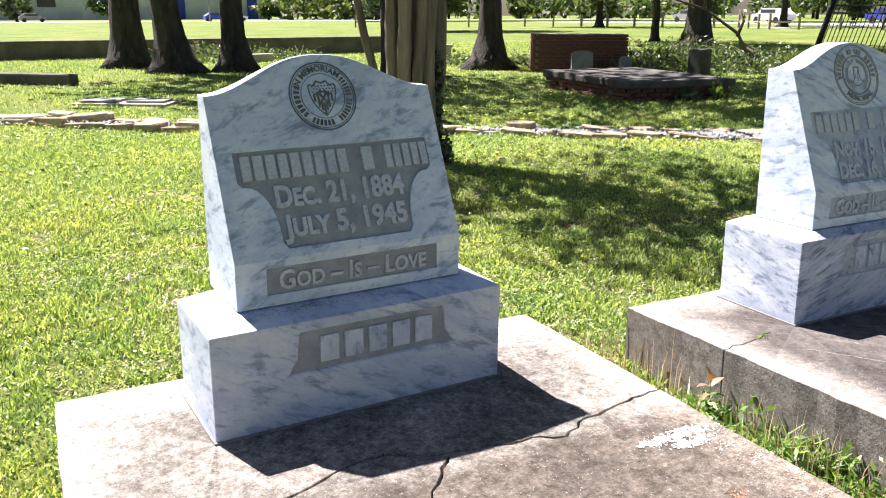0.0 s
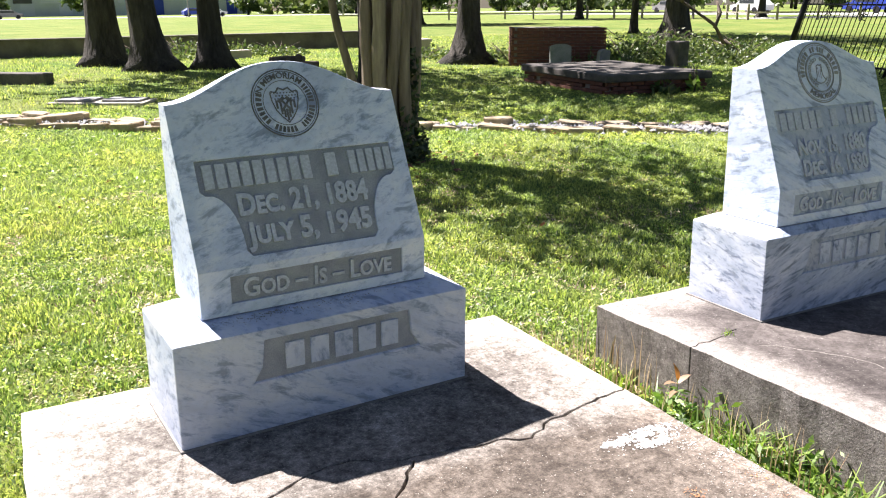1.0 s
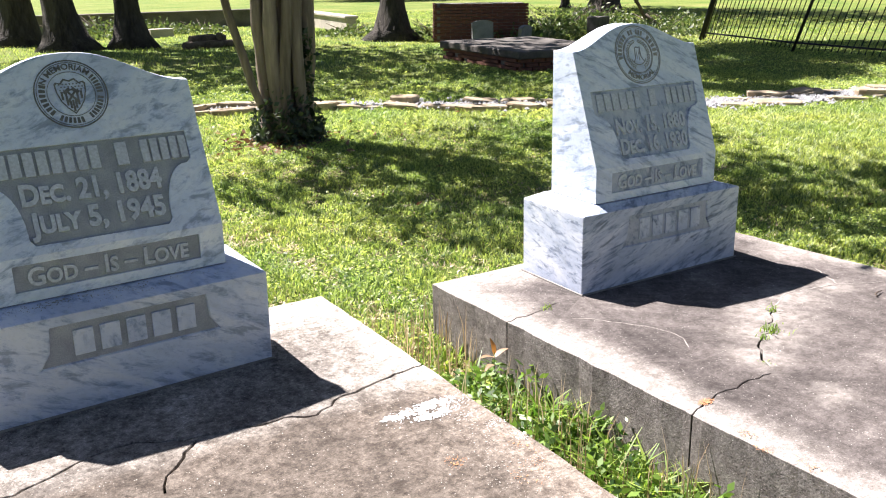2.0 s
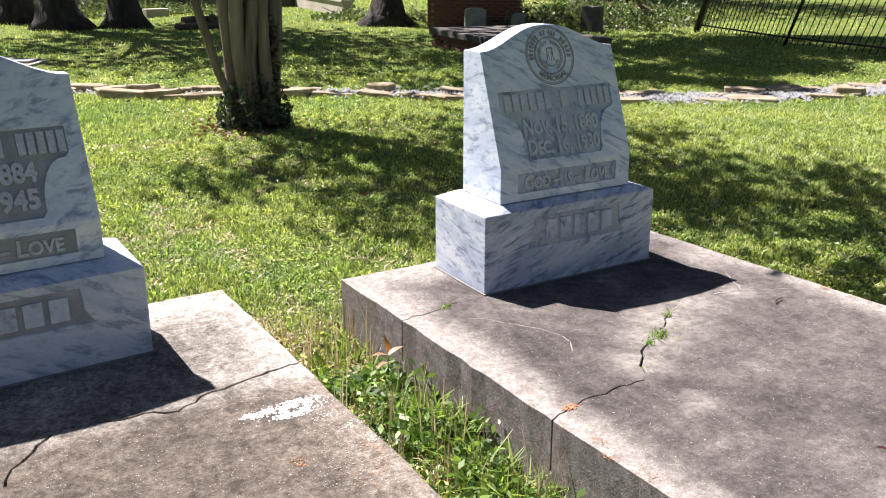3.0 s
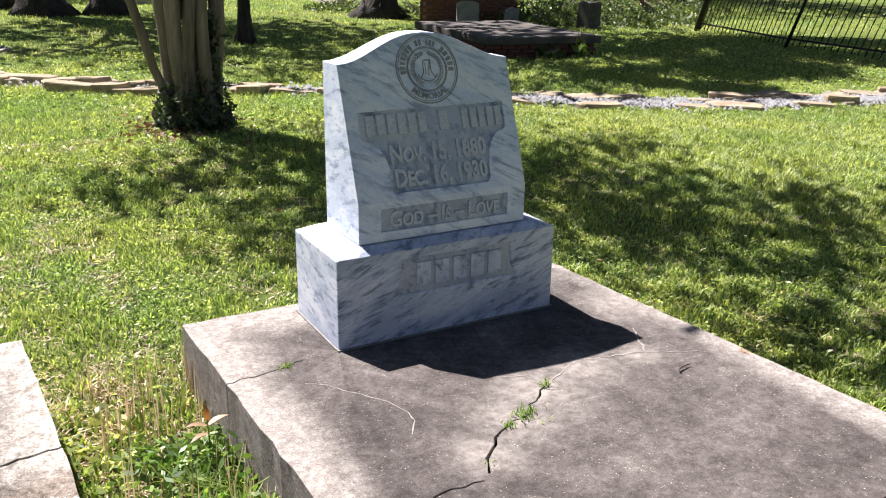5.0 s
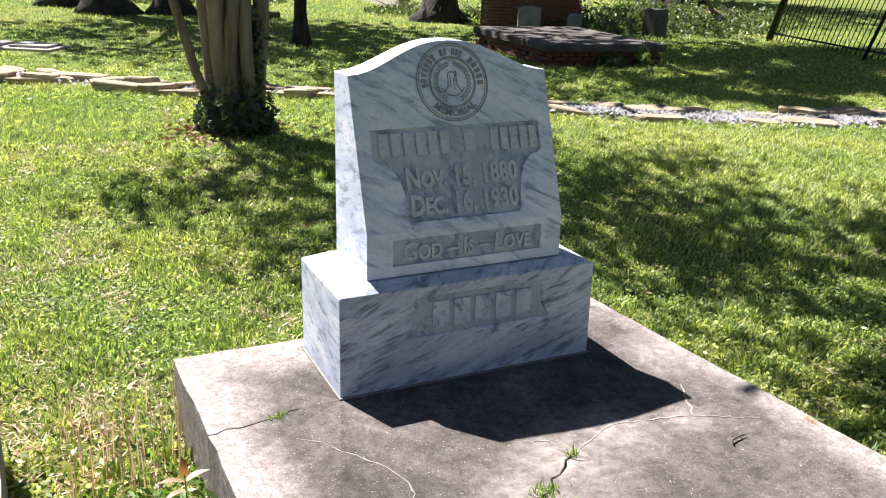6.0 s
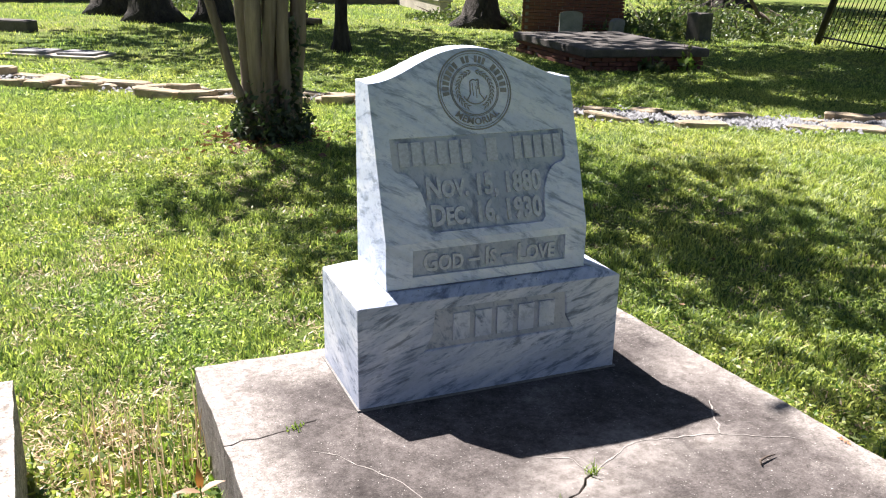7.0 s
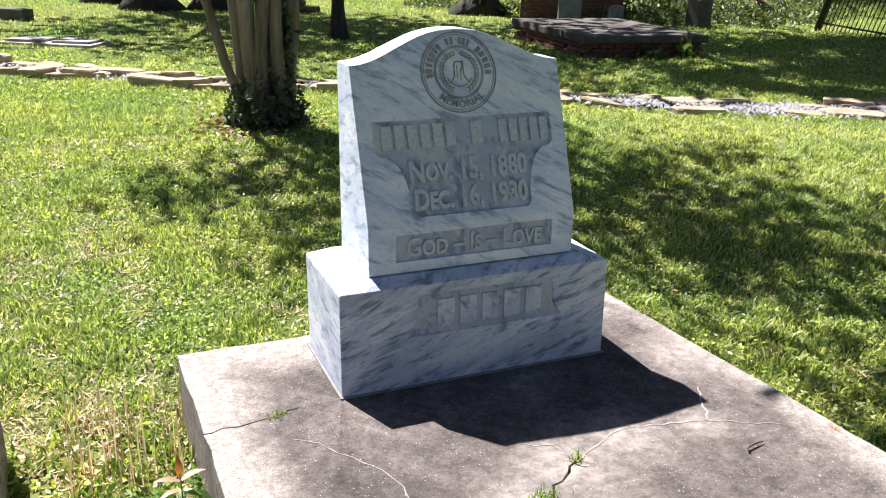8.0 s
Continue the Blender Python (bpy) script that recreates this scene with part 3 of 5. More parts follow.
def headstone(m, spec, label):
    """A marble stone on a marble base, with a cut tablet, a motto and a round emblem."""
    t = thing("headstone", m, label, "headstone", "pair of marble headstones")
    w, h, d = spec["base"]
    stone, ground_mat, ink = spec["stone"], spec["tooled"], spec["ink"]
    ix, iy = spec["at"]
    wash = spec["wash"]                      # the top of the base rises a little from its rims to the stone
    block = bmesh.new()
    low = [block.verts.new((x, y, 0)) for x, y in ((0, 0), (w, 0), (w, d), (0, d))]
    lip = [block.verts.new((x, y, h)) for x, y in ((0, 0), (w, 0), (w, d), (0, d))]
    bed = [block.verts.new((x, y, h + wash)) for x, y in ((ix * 0.8, iy * 0.8), (w - ix * 0.8, iy * 0.8), (w - ix * 0.8, d - 0.03), (ix * 0.8, d - 0.03))]
    block.faces.new(low[::-1]), block.faces.new(bed)
    for a, b in ((low, lip), (lip, bed)):
        for k in range(4):
            block.faces.new((a[k], a[(k + 1) % 4], b[(k + 1) % 4], b[k]))
    base = part("base", block, spec["under"], t)
    top_z = h + wash
    dw, dh, crown, kink, depth = spec["die"]
    slope = spec["rise"] / (dh - kink)
    die = part("die", die_body(dw, dh, crown, kink, slope, depth), stone, t, m=pose(ix, iy, top_z + 0.003))
    joint = part("bed_joint", boxed(ix + 0.006, iy + 0.006, top_z - 0.002, ix + dw - 0.006, iy + depth - 0.006, top_z + 0.004), MORTAR, t, "dark mortar joint")
    part("bed_joint", boxed(-0.006, -0.006, -0.012, w + 0.006, d + 0.006, 0.005), MORTAR, t, "crumbling mortar bed")
    specks = flakes([(ix + dw * 0.5, iy * 0.62, dw * 0.5, iy * 0.36), (ix + dw * 0.3, iy * 0.7, dw * 0.3, iy * 0.2)], 0.0, 11, 0.0032, spec["specks"])
    for v in specks.verts:
        v.co.z = h + wash * min(1.0, v.co.y / (iy * 0.8)) + 0.0012
    tagged(part("lichen_specks", specks, FADED, base), "dark lichen specks", kind="stuff")
    s = math.atan(slope)
    slant = Matrix(((1, 0, 0, 0), (0, math.sin(s), -math.cos(s), 0), (0, math.cos(s), math.sin(s), kink), (0, 0, 0, 1)))
    plumb = Matrix(((1, 0, 0, 0), (0, 0, -1, 0), (0, 1, 0, 0), (0, 0, 0, 1)))
    L = (dh - kink) / math.cos(s)
    deep = spec["deep"]
    # the tablet with the name and the dates
    top, low, foot = 0.655 * L, 0.44 * L, 0.045 * L
    shape = panel_shape(dw, top, low, foot, 0.21)
    cut = bmesh.new()
    prism(cut, shape, -deep, 0.03)
    bmesh.ops.transform(cut, matrix=slant, verts=cut.verts)
    # the motto
    my0, my1 = 0.24 * kink, 0.83 * kink
    cut2 = bmesh.new()
    prism(cut2, [(0.125 * dw, my0), (0.89 * dw, my0), (0.89 * dw, my1), (0.125 * dw, my1)], -deep, 0.03)
    bmesh.ops.transform(cut2, matrix=plumb, verts=cut2.verts)
    carve(die, [cut, cut2])
    cut3 = bmesh.new()
    fy0, fy1 = 0.50 * h, 0.90 * h
    fa = [(0.235 * w, fy0), (0.265 * w, fy0 + 0.35 * (fy1 - fy0)), (0.275 * w, fy1)]
    prism(cut3, (fa + [(w - x + 0.05 * w, y) for x, y in fa[::-1]])[::-1], -deep, 0.03)
    bmesh.ops.transform(cut3, matrix=plumb, verts=cut3.verts)
    carve(base, [cut3])
    soften(base, 0.004, 2), soften(die, 0.0035, 2)
    floor = bmesh.new()
    prism(floor, shape, -deep - 0.002, -deep + 0.0012)
    tab = part("tablet", floor, ground_mat, die, "sunk tablet, floor toned darker than the face", slant)
    floor = bmesh.new()
    prism(floor, [(0.125 * dw, my0), (0.89 * dw, my0), (0.89 * dw, my1), (0.125 * dw, my1)], -deep - 0.002, -deep + 0.0012)
    part("motto_panel", floor, ground_mat, die, "sunk panel, floor toned darker than the face", plumb)
    floor = bmesh.new()
    prism(floor, (fa + [(w - x + 0.05 * w, y) for x, y in fa[::-1]])[::-1], -deep - 0.002, -deep + 0.0012)
    part("name_panel", floor, spec["sunk"], base, "sunk panel, floor toned darker than the face", plumb)
    # names stand as plain bars, dates and motto are lettered
    thick = deep - 0.0005
    def on(frame_of, x, y):
        return frame_of @ Matrix.Translation((x, y, -deep))
    n0, n1 = 0.478 * L, 0.625 * L
    def row_of_bars(a, b, n, y0, y1, mat, owner, m):
        pitch = (b - a) / n
        for i in range(n):
            part("name_bar", bars([(a + pitch * (i + 0.12), a + pitch * (i + 0.86))], y0, y1, thick), mat, owner, "plain raised marble bar", m @ Matrix.Translation((0, 0, -deep)))
    for a, b, n in spec["name"]:
        row_of_bars(dw * a, dw * b, n, n0, n1, CLEAN, die, slant)
    row_of_bars(0.33 * w, 0.745 * w, 5, fy0 + 0.02, fy1 - 0.02, spec["under"], base, plumb)
    ch = 0.125 * L
    lettering(spec["born"], 0.57 * dw, ch, CLEAN, die, on(slant, spec["mid"] * dw, spec["lines"][0] * L), thick, "raised marble letters", bold=0.036)
    lettering(spec["died"], 0.55 * dw, ch, CLEAN, die, on(slant, spec["mid"] * dw, spec["lines"][1] * L), thick, "raised marble letters", bold=0.036)
    lettering("God \u2013 Is \u2013 Love", 0.66 * dw, 0.40 * kink, CLEAN, die, on(plumb, 0.507 * dw, my0 + 0.10 * kink), thick, "raised marble letters", bold=0.022)
    # the round emblem
    R = spec["seal"] * dw
    em = slant @ Matrix.Translation((dw * spec["mid"], L * spec["emblem"], 0.0))
    seal = bmesh.new()
    for r0, r1 in ((0.965, 1.0), (0.915, 0.93), (0.64, 0.655)):
        ring(seal, R * r0, R * r1, -0.001, 0.0016)
    seal_ob = part("emblem", seal, ink, die, "round carved seal", em)
    for a0, a1, letters in spec["arcs"]:
        pitch = (a1 - a0) / letters
        for k in range(letters):
            arc = bmesh.new()
            ring(arc, R * 0.70, R * 0.865, -0.001, 0.0014, radians(a0 + pitch * (k + 0.18)), radians(a0 + pitch * (k + 0.82)), 3)
            part("letter_bar", arc, ink, seal_ob, "plain curved bar")
    word, angle, inward, span = spec["word"]
    turn = pose(0, 0, 0, 0, 0, angle)
    lettering(word, span * R, 0.135 * R / 0.8, ink, seal_ob, turn, 0.0026, "small cut letters", (R * (0.72 if inward else 0.86), inward), 0.01)
    crest = bmesh.new()
    if spec["shield"]:
        half = [(0, -0.60), (0.18, -0.42), (0.33, -0.20), (0.41, 0.08), (0.43, 0.30), (0.38, 0.36), (0.26, 0.33), (0.15, 0.46), (0, 0.40)]
        line = half + [(-x, y) for x, y in half[-2:0:-1]]
        inner = [(x * 0.90, y * 0.90 - 0.01) for x, y in line]
        n = len(line)
        o = [crest.verts.new((R * x, R * y, 0.0015)) for x, y in line]
        i_ = [crest.verts.new((R * x, R * y, 0.0015)) for x, y in inner]
        for k in range(n):
            crest.faces.new((o[k], o[(k + 1) % n], i_[(k + 1) % n], i_[k]))
        for x, y0, y1 in ((-0.26, -0.16, 0.08), (-0.15, -0.33, 0.03), (0.0, -0.52, -0.18), (0.15, -0.33, 0.03), (0.26, -0.16, 0.08), (-0.07, -0.42, -0.2), (0.07, -0.42, -0.2)):
            box(crest, R * (x - 0.028), R * y0, -0.001, R * (x + 0.028), R * y1, 0.0015)
        for turn_ in (38, -38):
            box(crest, -0.03 * R, -0.26 * R, -0.001, 0.03 * R, 0.2 * R, 0.0017, pose(0, -0.06 * R, 0, 0, 0, turn_))
            box(crest, -0.11 * R, 0.14 * R, -0.001, 0.11 * R, 0.24 * R, 0.0018, pose(0, -0.06 * R, 0, 0, 0, turn_))
        for gx in range(-3, 4):
            for gy in range(3):
                px, py = gx * 0.095 + (0.045 if gy % 2 else 0), 0.12 + gy * 0.085
                if abs(px) < 0.34:
                    box(crest, R * (px - 0.018), R * (py - 0.018), -0.001, R * (px + 0.018), R * (py + 0.018), 0.0016)
    else:
        ring(crest, R * 0.60, R * 0.625, -0.001, 0.0015)
        for k in range(26):                  # two branches of paired leaves
            a = radians(-62 + (k // 2) * 11.5)
            lean = 28 if k % 2 else -28
            for side in (1, -1):
                rr = R * (0.50 if k % 2 else 0.43)
                x, y = side * rr * math.cos(a), rr * math.sin(a)
                m_leaf = pose(x, y, 0, 0, 0, math.degrees(math.atan2(y, x)) + side * (90 + lean))
                leaf = [m_leaf @ Vector(p) for p in ((-0.075 * R, 0, 0.0015), (0, -0.024 * R, 0.0015), (0.075 * R, 0, 0.0015), (0, 0.024 * R, 0.0015))]
                crest.faces.new([crest.verts.new(p) for p in leaf])
        trunk = [(-0.24, -0.26), (-0.13, -0.10), (-0.11, 0.22), (-0.03, 0.27), (0.05, 0.24), (0.12, 0.27), (0.12, -0.08), (0.25, -0.26)]
        for (ax, ay), (bx, by) in zip(trunk, trunk[1:]):
            tube(crest, [(ax * R, ay * R, 0.0006), (bx * R, by * R, 0.0006)], [0.016 * R] * 2, 4)
        for x, y0, y1 in ((-0.05, -0.14, 0.18), (0.04, -0.20, 0.10), (0.08, 0.02, 0.2)):
            tube(crest, [(x * R, y0 * R, 0.0004), (x * R, y1 * R, 0.0004)], [0.010 * R] * 2, 4)
        ring(crest, 0.33 * R, 0.36 * R, -0.001, 0.0015, radians(205), radians(335), 16)
    part("crest", crest, ink, seal_ob, "plain carved crest")
    return t


SPEC_R = dict(specks=14, base=(0.815, 0.300, 0.362), wash=0.020, die=(0.620, 0.540, 0.086, 0.128, 0.260), at=(0.096, 0.048), rise=0.148, stone=MARBLE_R, under=MARBLE_R_BASE, tooled=SUNK_TABLET_R, sunk=SUNK_R, ink=FADED,
              deep=0.0075, name=((0.10, 0.46, 6), (0.52, 0.59, 1), (0.66, 0.92, 5)), born="Nov. 15, 1880", died="Dec. 16, 1930", emblem=0.935, mid=0.502, lines=(0.272, 0.098), seal=0.182,
              arcs=((-8, 50, 5), (62, 86, 3), (94, 112, 2), (122, 190, 7)), word=("MEMORIAL", 0, False, 1.35), shield=False)
SPEC_L = dict(specks=150, base=(0.818, 0.275, 0.305), wash=0.021, die=(0.634, 0.506, 0.09, 0.12, 0.235), at=(0.094, 0.079), rise=0.183, stone=MARBLE_L, under=MARBLE_L_BASE, tooled=TOOLED, sunk=TOOLED, ink=INKED,
              deep=0.0075, name=((0.09, 0.555, 9), (0.61, 0.675, 1), (0.72, 0.93, 5)), born="Dec. 21, 1884", died="July 5, 1945", emblem=0.965, mid=0.497, lines=(0.305, 0.125), seal=0.148,
              arcs=((-62, -8, 7), (-2, 40, 6), (-125, -75, 6), (-205, -135, 7)), word=("IN MEMORIAM", 12, True, 1.45), shield=True)
headstone(SETTLED, SPEC_R, "blue-streaked white marble headstone on a grave slab")
headstone(pose(-2.0033, -0.035, 0.0381, 1.27, -0.18, 3.32), SPEC_L, "leaning clouded white marble headstone on a grave slab")


# ---- trees ----
def trunk_points(x, y, height, lean, r, flare, seed, n=9):
    rnd = random.Random(seed)
    pts, rad = [], []
    for i in range(n + 1):
        f = (i / n) ** 1.35
        z = G - 0.08 + height * f
        pts.append((x + lean[0] * height * f + rnd.uniform(-1, 1) * 0.03 * (i > 2), y + lean[1] * height * f + rnd.uniform(-1, 1) * 0.03 * (i > 2), z))
        rad.append(r * (1 - 0.35 * f) + flare * r * math.exp(-(z - G) / 0.28))
    return pts, rad


def crown_points(c, radius, squash, n, seed, clumps=46):
    """Leaf places in uneven clumps through a crown, with gaps between them."""
    rng = np.random.default_rng(seed)
    d = rng.normal(size=(clumps, 3))
    d /= np.linalg.norm(d, axis=1)[:, None]
    hubs = d * (radius * rng.uniform(0.35, 1.0, clumps) ** 0.6)[:, None] * np.array([1, 1, squash])
    pick = rng.integers(0, clumps, n)
    return np.array(c) + hubs[pick] + rng.normal(size=(n, 3)) * (radius * 0.155) * np.array([1, 1, 0.7])


def tree(name, x, y, r, label, height=5.0, lean=(0, 0), flare=0.9, crown=3.0, crown_z=5.6, leaves=2600, leaf=0.16, seed=1, offset=(0, 0), low=(), squash=0.55):
    t = thing(name, pose(x, y, G - far_drop(y)), label, "tree", "cemetery trees")
    bm = bmesh.new()
    pts, rad = trunk_points(0, 0, height, lean, r, flare, seed)
    pts = [(a, b, c - G) for a, b, c in pts]
    tube(bm, pts, rad, 18, 0.07, seed)
    rnd = random.Random(seed + 50)
    for k in range(5):                       # root buttresses
        a = 2 * math.pi * k / 5 + rnd.uniform(-0.4, 0.4)
        c, s = math.cos(a), math.sin(a)
        q = r * (1.5 + rnd.uniform(0.1, 0.9))
        tube(bm, [(c * r * 0.6, s * r * 0.6, 0.5), (c * r * 1.15, s * r * 1.15, 0.16), (c * q, s * q, -0.02)], [r * 0.3, r * 0.26, r * 0.10], 7, 0.1, k)
    part("trunk", bm, BARK, t)
    top = Vector(pts[-1])
    hub = Vector((top.x + offset[0], top.y + offset[1], crown_z))
    bm = bmesh.new()
    for k in range(7):
        a = 2 * math.pi * k / 7 + rnd.uniform(-0.3, 0.3)
        reach = crown * rnd.uniform(0.5, 0.85)
        mid = top.lerp(hub, 0.5) + Vector((math.cos(a), math.sin(a), 0.1)) * reach * 0.45
        end = hub + Vector((math.cos(a) * reach, math.sin(a) * reach, rnd.uniform(-0.3, 0.6) * crown * 0.4))
        tube(bm, [pts[-2], mid, end], [r * 0.42, r * 0.22, r * 0.06], 7, 0.05, k)
    part("limb", bm, BARK, t)
    places = crown_points(hub, crown, squash, leaves, seed)
    for (lx, ly, lz, lr, ln) in low:
        places = np.concatenate([places, crown_points((lx, ly, lz), lr, 0.5, ln, seed + 9, 14)])
    leaf_cloud("crown", places, leaf, CROWN, seed + 3, t)
    return t


tree("oak_tree", 0.25, 18.4, 0.325, "dark-barked oak with flared roots beside another", lean=(0.002, 0), height=6.0, crown=3.4, crown_z=7.6, leaves=1050, seed=11, leaf=0.2)
tree("oak_tree", 0.88, 16.5, 0.295, "dark-barked oak leaning to one side", lean=(-0.085, 0.0), flare=1.1, height=6.0, crown=3.4, crown_z=7.6, leaves=1050, seed=12, leaf=0.2)
tree("oak_tree", 2.1, 16.4, 0.235, "slimmer dark-barked oak with flared roots", lean=(-0.03, 0), flare=1.2, height=6.0, crown=3.4, crown_z=7.6, leaves=1050, seed=13, leaf=0.2)
tree("oak_tree", 7.2, 14.75, 0.25, "dark-barked oak with wide buttressed roots", lean=(0.0, 0), flare=1.6, height=6.0, crown=3.4, crown_z=7.6, leaves=1700, seed=14, leaf=0.2, low=((0.3, -2.3, 8.2, 2.1, 2300), (2.7, -1.8, 8.6, 2.3, 2600), (-2.2, -4.0, 8.2, 1.4, 1200)))
tree("young_tree", 3.05, 10.7, 0.092, "thin dark young tree on the lawn", height=4.0, lean=(-0.012, 0), flare=0.5, crown=2.6, crown_z=5.0, leaves=2200, seed=15, leaf=0.13)
tree("oak_tree", 18.4, 20.6, 0.42, "thick dark oak behind the brush heap", lean=(0.03, 0), flare=0.8, crown=5.5, crown_z=7.2, leaves=3600, seed=16, leaf=0.24)
tree("oak_tree", 20.0, 24.6, 0.14, "slim tree with low leafy boughs", lean=(0.0, 0), flare=0.5, crown=3.5, crown_z=4.4, leaves=3200, seed=17, leaf=0.2)
tree("oak_tree", 40.0, 55.0, 0.25, "far lawn tree with a spreading crown", crown=6.0, crown_z=6.0, leaves=3600, seed=18, leaf=0.3)
tree("oak_tree", 50.0, 46.0, 0.26, "far lawn tree beside the rail fence", crown=6.0, crown_z=7.0, leaves=3000, seed=19, leaf=0.3)
tree("oak_tree", 22.0, 47.0, 0.28, "far tree with low hanging boughs", crown=5.0, crown_z=4.8, leaves=4200, seed=20, leaf=0.28)


def crape_myrtle():
    """Several smooth stems from one root, one thin stem leaning out, shoots about the foot, and a crown overhead."""
    x, y = 0.76, 4.82
    t = thing("crape_myrtle", pose(x, y, G), "multi-stemmed crape myrtle with smooth tan bark and leafy shoots", "tree")
    rnd = random.Random(3)
    stems = [(-0.20, -0.02, -0.02, 0.0, 0.060), (-0.11, -0.12, -0.005, -0.02, 0.066), (0.0, -0.15, 0.006, -0.02, 0.050), (0.20, -0.04, 0.035, 0.0, 0.072),
             (0.10, 0.08, 0.02, 0.02, 0.075), (-0.09, 0.10, -0.02, 0.03, 0.07), (0.02, -0.02, 0.0, 0.0, 0.070), (0.11, -0.13, 0.02, -0.03, 0.055)]
    tops = []
    for k, (sx, sy, lx, ly, r) in enumerate(stems):
        bm = bmesh.new()
        pts = [(sx * (0.8 + 0.2 * f) + lx * 3.6 * f + 0.028 * math.sin(6 * f + 2.1 * k) + 0.011 * math.sin(17 * f + k), sy * (0.8 + 0.2 * f) + ly * 3.6 * f + 0.02 * math.sin(7 * f + 1.3 * k), -0.05 + 3.6 * f) for f in np.linspace(0, 1, 22)]
        tube(bm, pts, [r * (1.2 if i == 0 else 1.1 if i == 1 else 1 - 0.017 * i + 0.05 * math.sin(2.3 * i + k)) for i in range(22)], 13, 0.09, k)
        part("stem", bm, SMOOTH_BARK, t)
        tops.append(pts[-1])
    bm = bmesh.new()
    side = [(-0.20, -0.05, 0.26), (-0.22, -0.05, 0.34), (-0.28, -0.05, 0.50), (-0.34, -0.04, 0.75), (-0.43, -0.02, 1.10), (-0.50, 0.0, 1.5), (-0.58, 0.02, 2.2), (-0.72, 0.05, 3.2)]
    tube(bm, side, [0.03, 0.034, 0.036, 0.036, 0.034, 0.032, 0.03, 0.022], 9, 0.04, 2)
    part("side_stem", bm, SMOOTH_BARK, t, "thin stem leaning outwards")
    bm = bmesh.new()
    for k in range(14):
        a = 2 * math.pi * k / 14 + rnd.uniform(-0.2, 0.2)
        reach = rnd.uniform(0.8, 1.9)
        b = tops[k % 8]
        tube(bm, [b, (b[0] + math.cos(a) * reach * 0.45, b[1] + math.sin(a) * reach * 0.45, b[2] + 0.5), (b[0] + math.cos(a) * reach, b[1] + math.sin(a) * reach, b[2] + rnd.uniform(0.6, 1.5))], [0.05, 0.03, 0.012], 6, 0.03, k)
    part("limb", bm, SMOOTH_BARK, t)
    leaf_cloud("crown", crown_points((-0.15, 0.75, 4.35), 1.9, 0.40, 2700, 31, 46), 0.085, CROWN, 32, t)
    leaf_cloud("bough_leaves", crown_points((1.05, -0.05, 4.4), 1.35, 0.40, 1300, 35, 30), 0.085, CROWN, 36, t)
    leaf_cloud("bough_leaves", crown_points((0.95, -1.55, 4.4), 1.35, 0.35, 1050, 37, 26), 0.085, CROWN, 38, t)
    rng = np.random.default_rng(8)
    n = 1700
    a, q = rng.uniform(0, 2 * np.pi, n), rng.uniform(0.14, 0.34, n)
    z = np.abs(rng.normal(0, 0.19, n)) * np.clip(1.5 - 2.0 * q, 0.5, 1.2)
    c = np.stack([np.cos(a) * q * (1 - 0.3 * z) + 0.02, np.sin(a) * q - 0.04, z], 1)
    tall = rng.random(n) < 0.14
    c[tall] = np.stack([0.17 + rng.normal(0, 0.03, n), -0.12 + rng.normal(0, 0.05, n), rng.uniform(0.1, 0.95, n)], 1)[tall]
    leaf_cloud("shoot_leaves", c, 0.033, DARK_LEAF, 33, t)
    return t


crape_myrtle()


# ---- stones, tombs and walls of the cemetery ----
def along(points, step):
    """Places and directions at even steps along a line of points."""
    out, rest = [], 0.0
    for (ax, ay), (bx, by) in zip(points, points[1:]):
        d = math.dist((ax, ay), (bx, by))
        s = rest
        while s < d:
            out.append((ax + (bx - ax) * s / d, ay + (by - ay) * s / d, math.degrees(math.atan2(by - ay, bx - ax))))
            s += step
        rest = s - d
    return out


PATH_LINE = [(-5.0, 11.2), (-2.3, 9.3), (-0.7, 7.95), (0.4, 6.95), (1.0, 6.75), (2.2, 6.15), (3.0, 5.65), (4.0, 4.95), (4.8, 4.3), (5.9, 3.85), (7.2, 3.6), (9.0, 3.2), (11.0, 3.0)]


def fieldstone(seed, lx, ly, lz):
    """A flat uneven stone, its rim chipped."""
    rnd = random.Random(seed)
    bm, n = bmesh.new(), 9
    low, mid, top = [], [], []
    for i in range(n):
        a = 2 * math.pi * i / n
        rx = lx / 2 * rnd.uniform(0.82, 1.08)
        x, y = rx * math.copysign(abs(math.cos(a)) ** 0.6, math.cos(a)), ly / 2 * rnd.uniform(0.82, 1.1) * math.copysign(abs(math.sin(a)) ** 0.6, math.sin(a))
        low.append(bm.verts.new((x * 0.95, y * 0.95, -0.03)))
        mid.append(bm.verts.new((x, y, lz * rnd.uniform(0.6, 0.85))))
        top.append(bm.verts.new((x * 0.93, y * 0.93, lz * rnd.uniform(0.92, 1.08))))
    for a, b in ((low, mid), (mid, top)):
        for i in range(n):
            bm.faces.new((a[i], a[(i + 1) % n], b[(i + 1) % n], b[i]))
    bm.faces.new(top)
    return bm


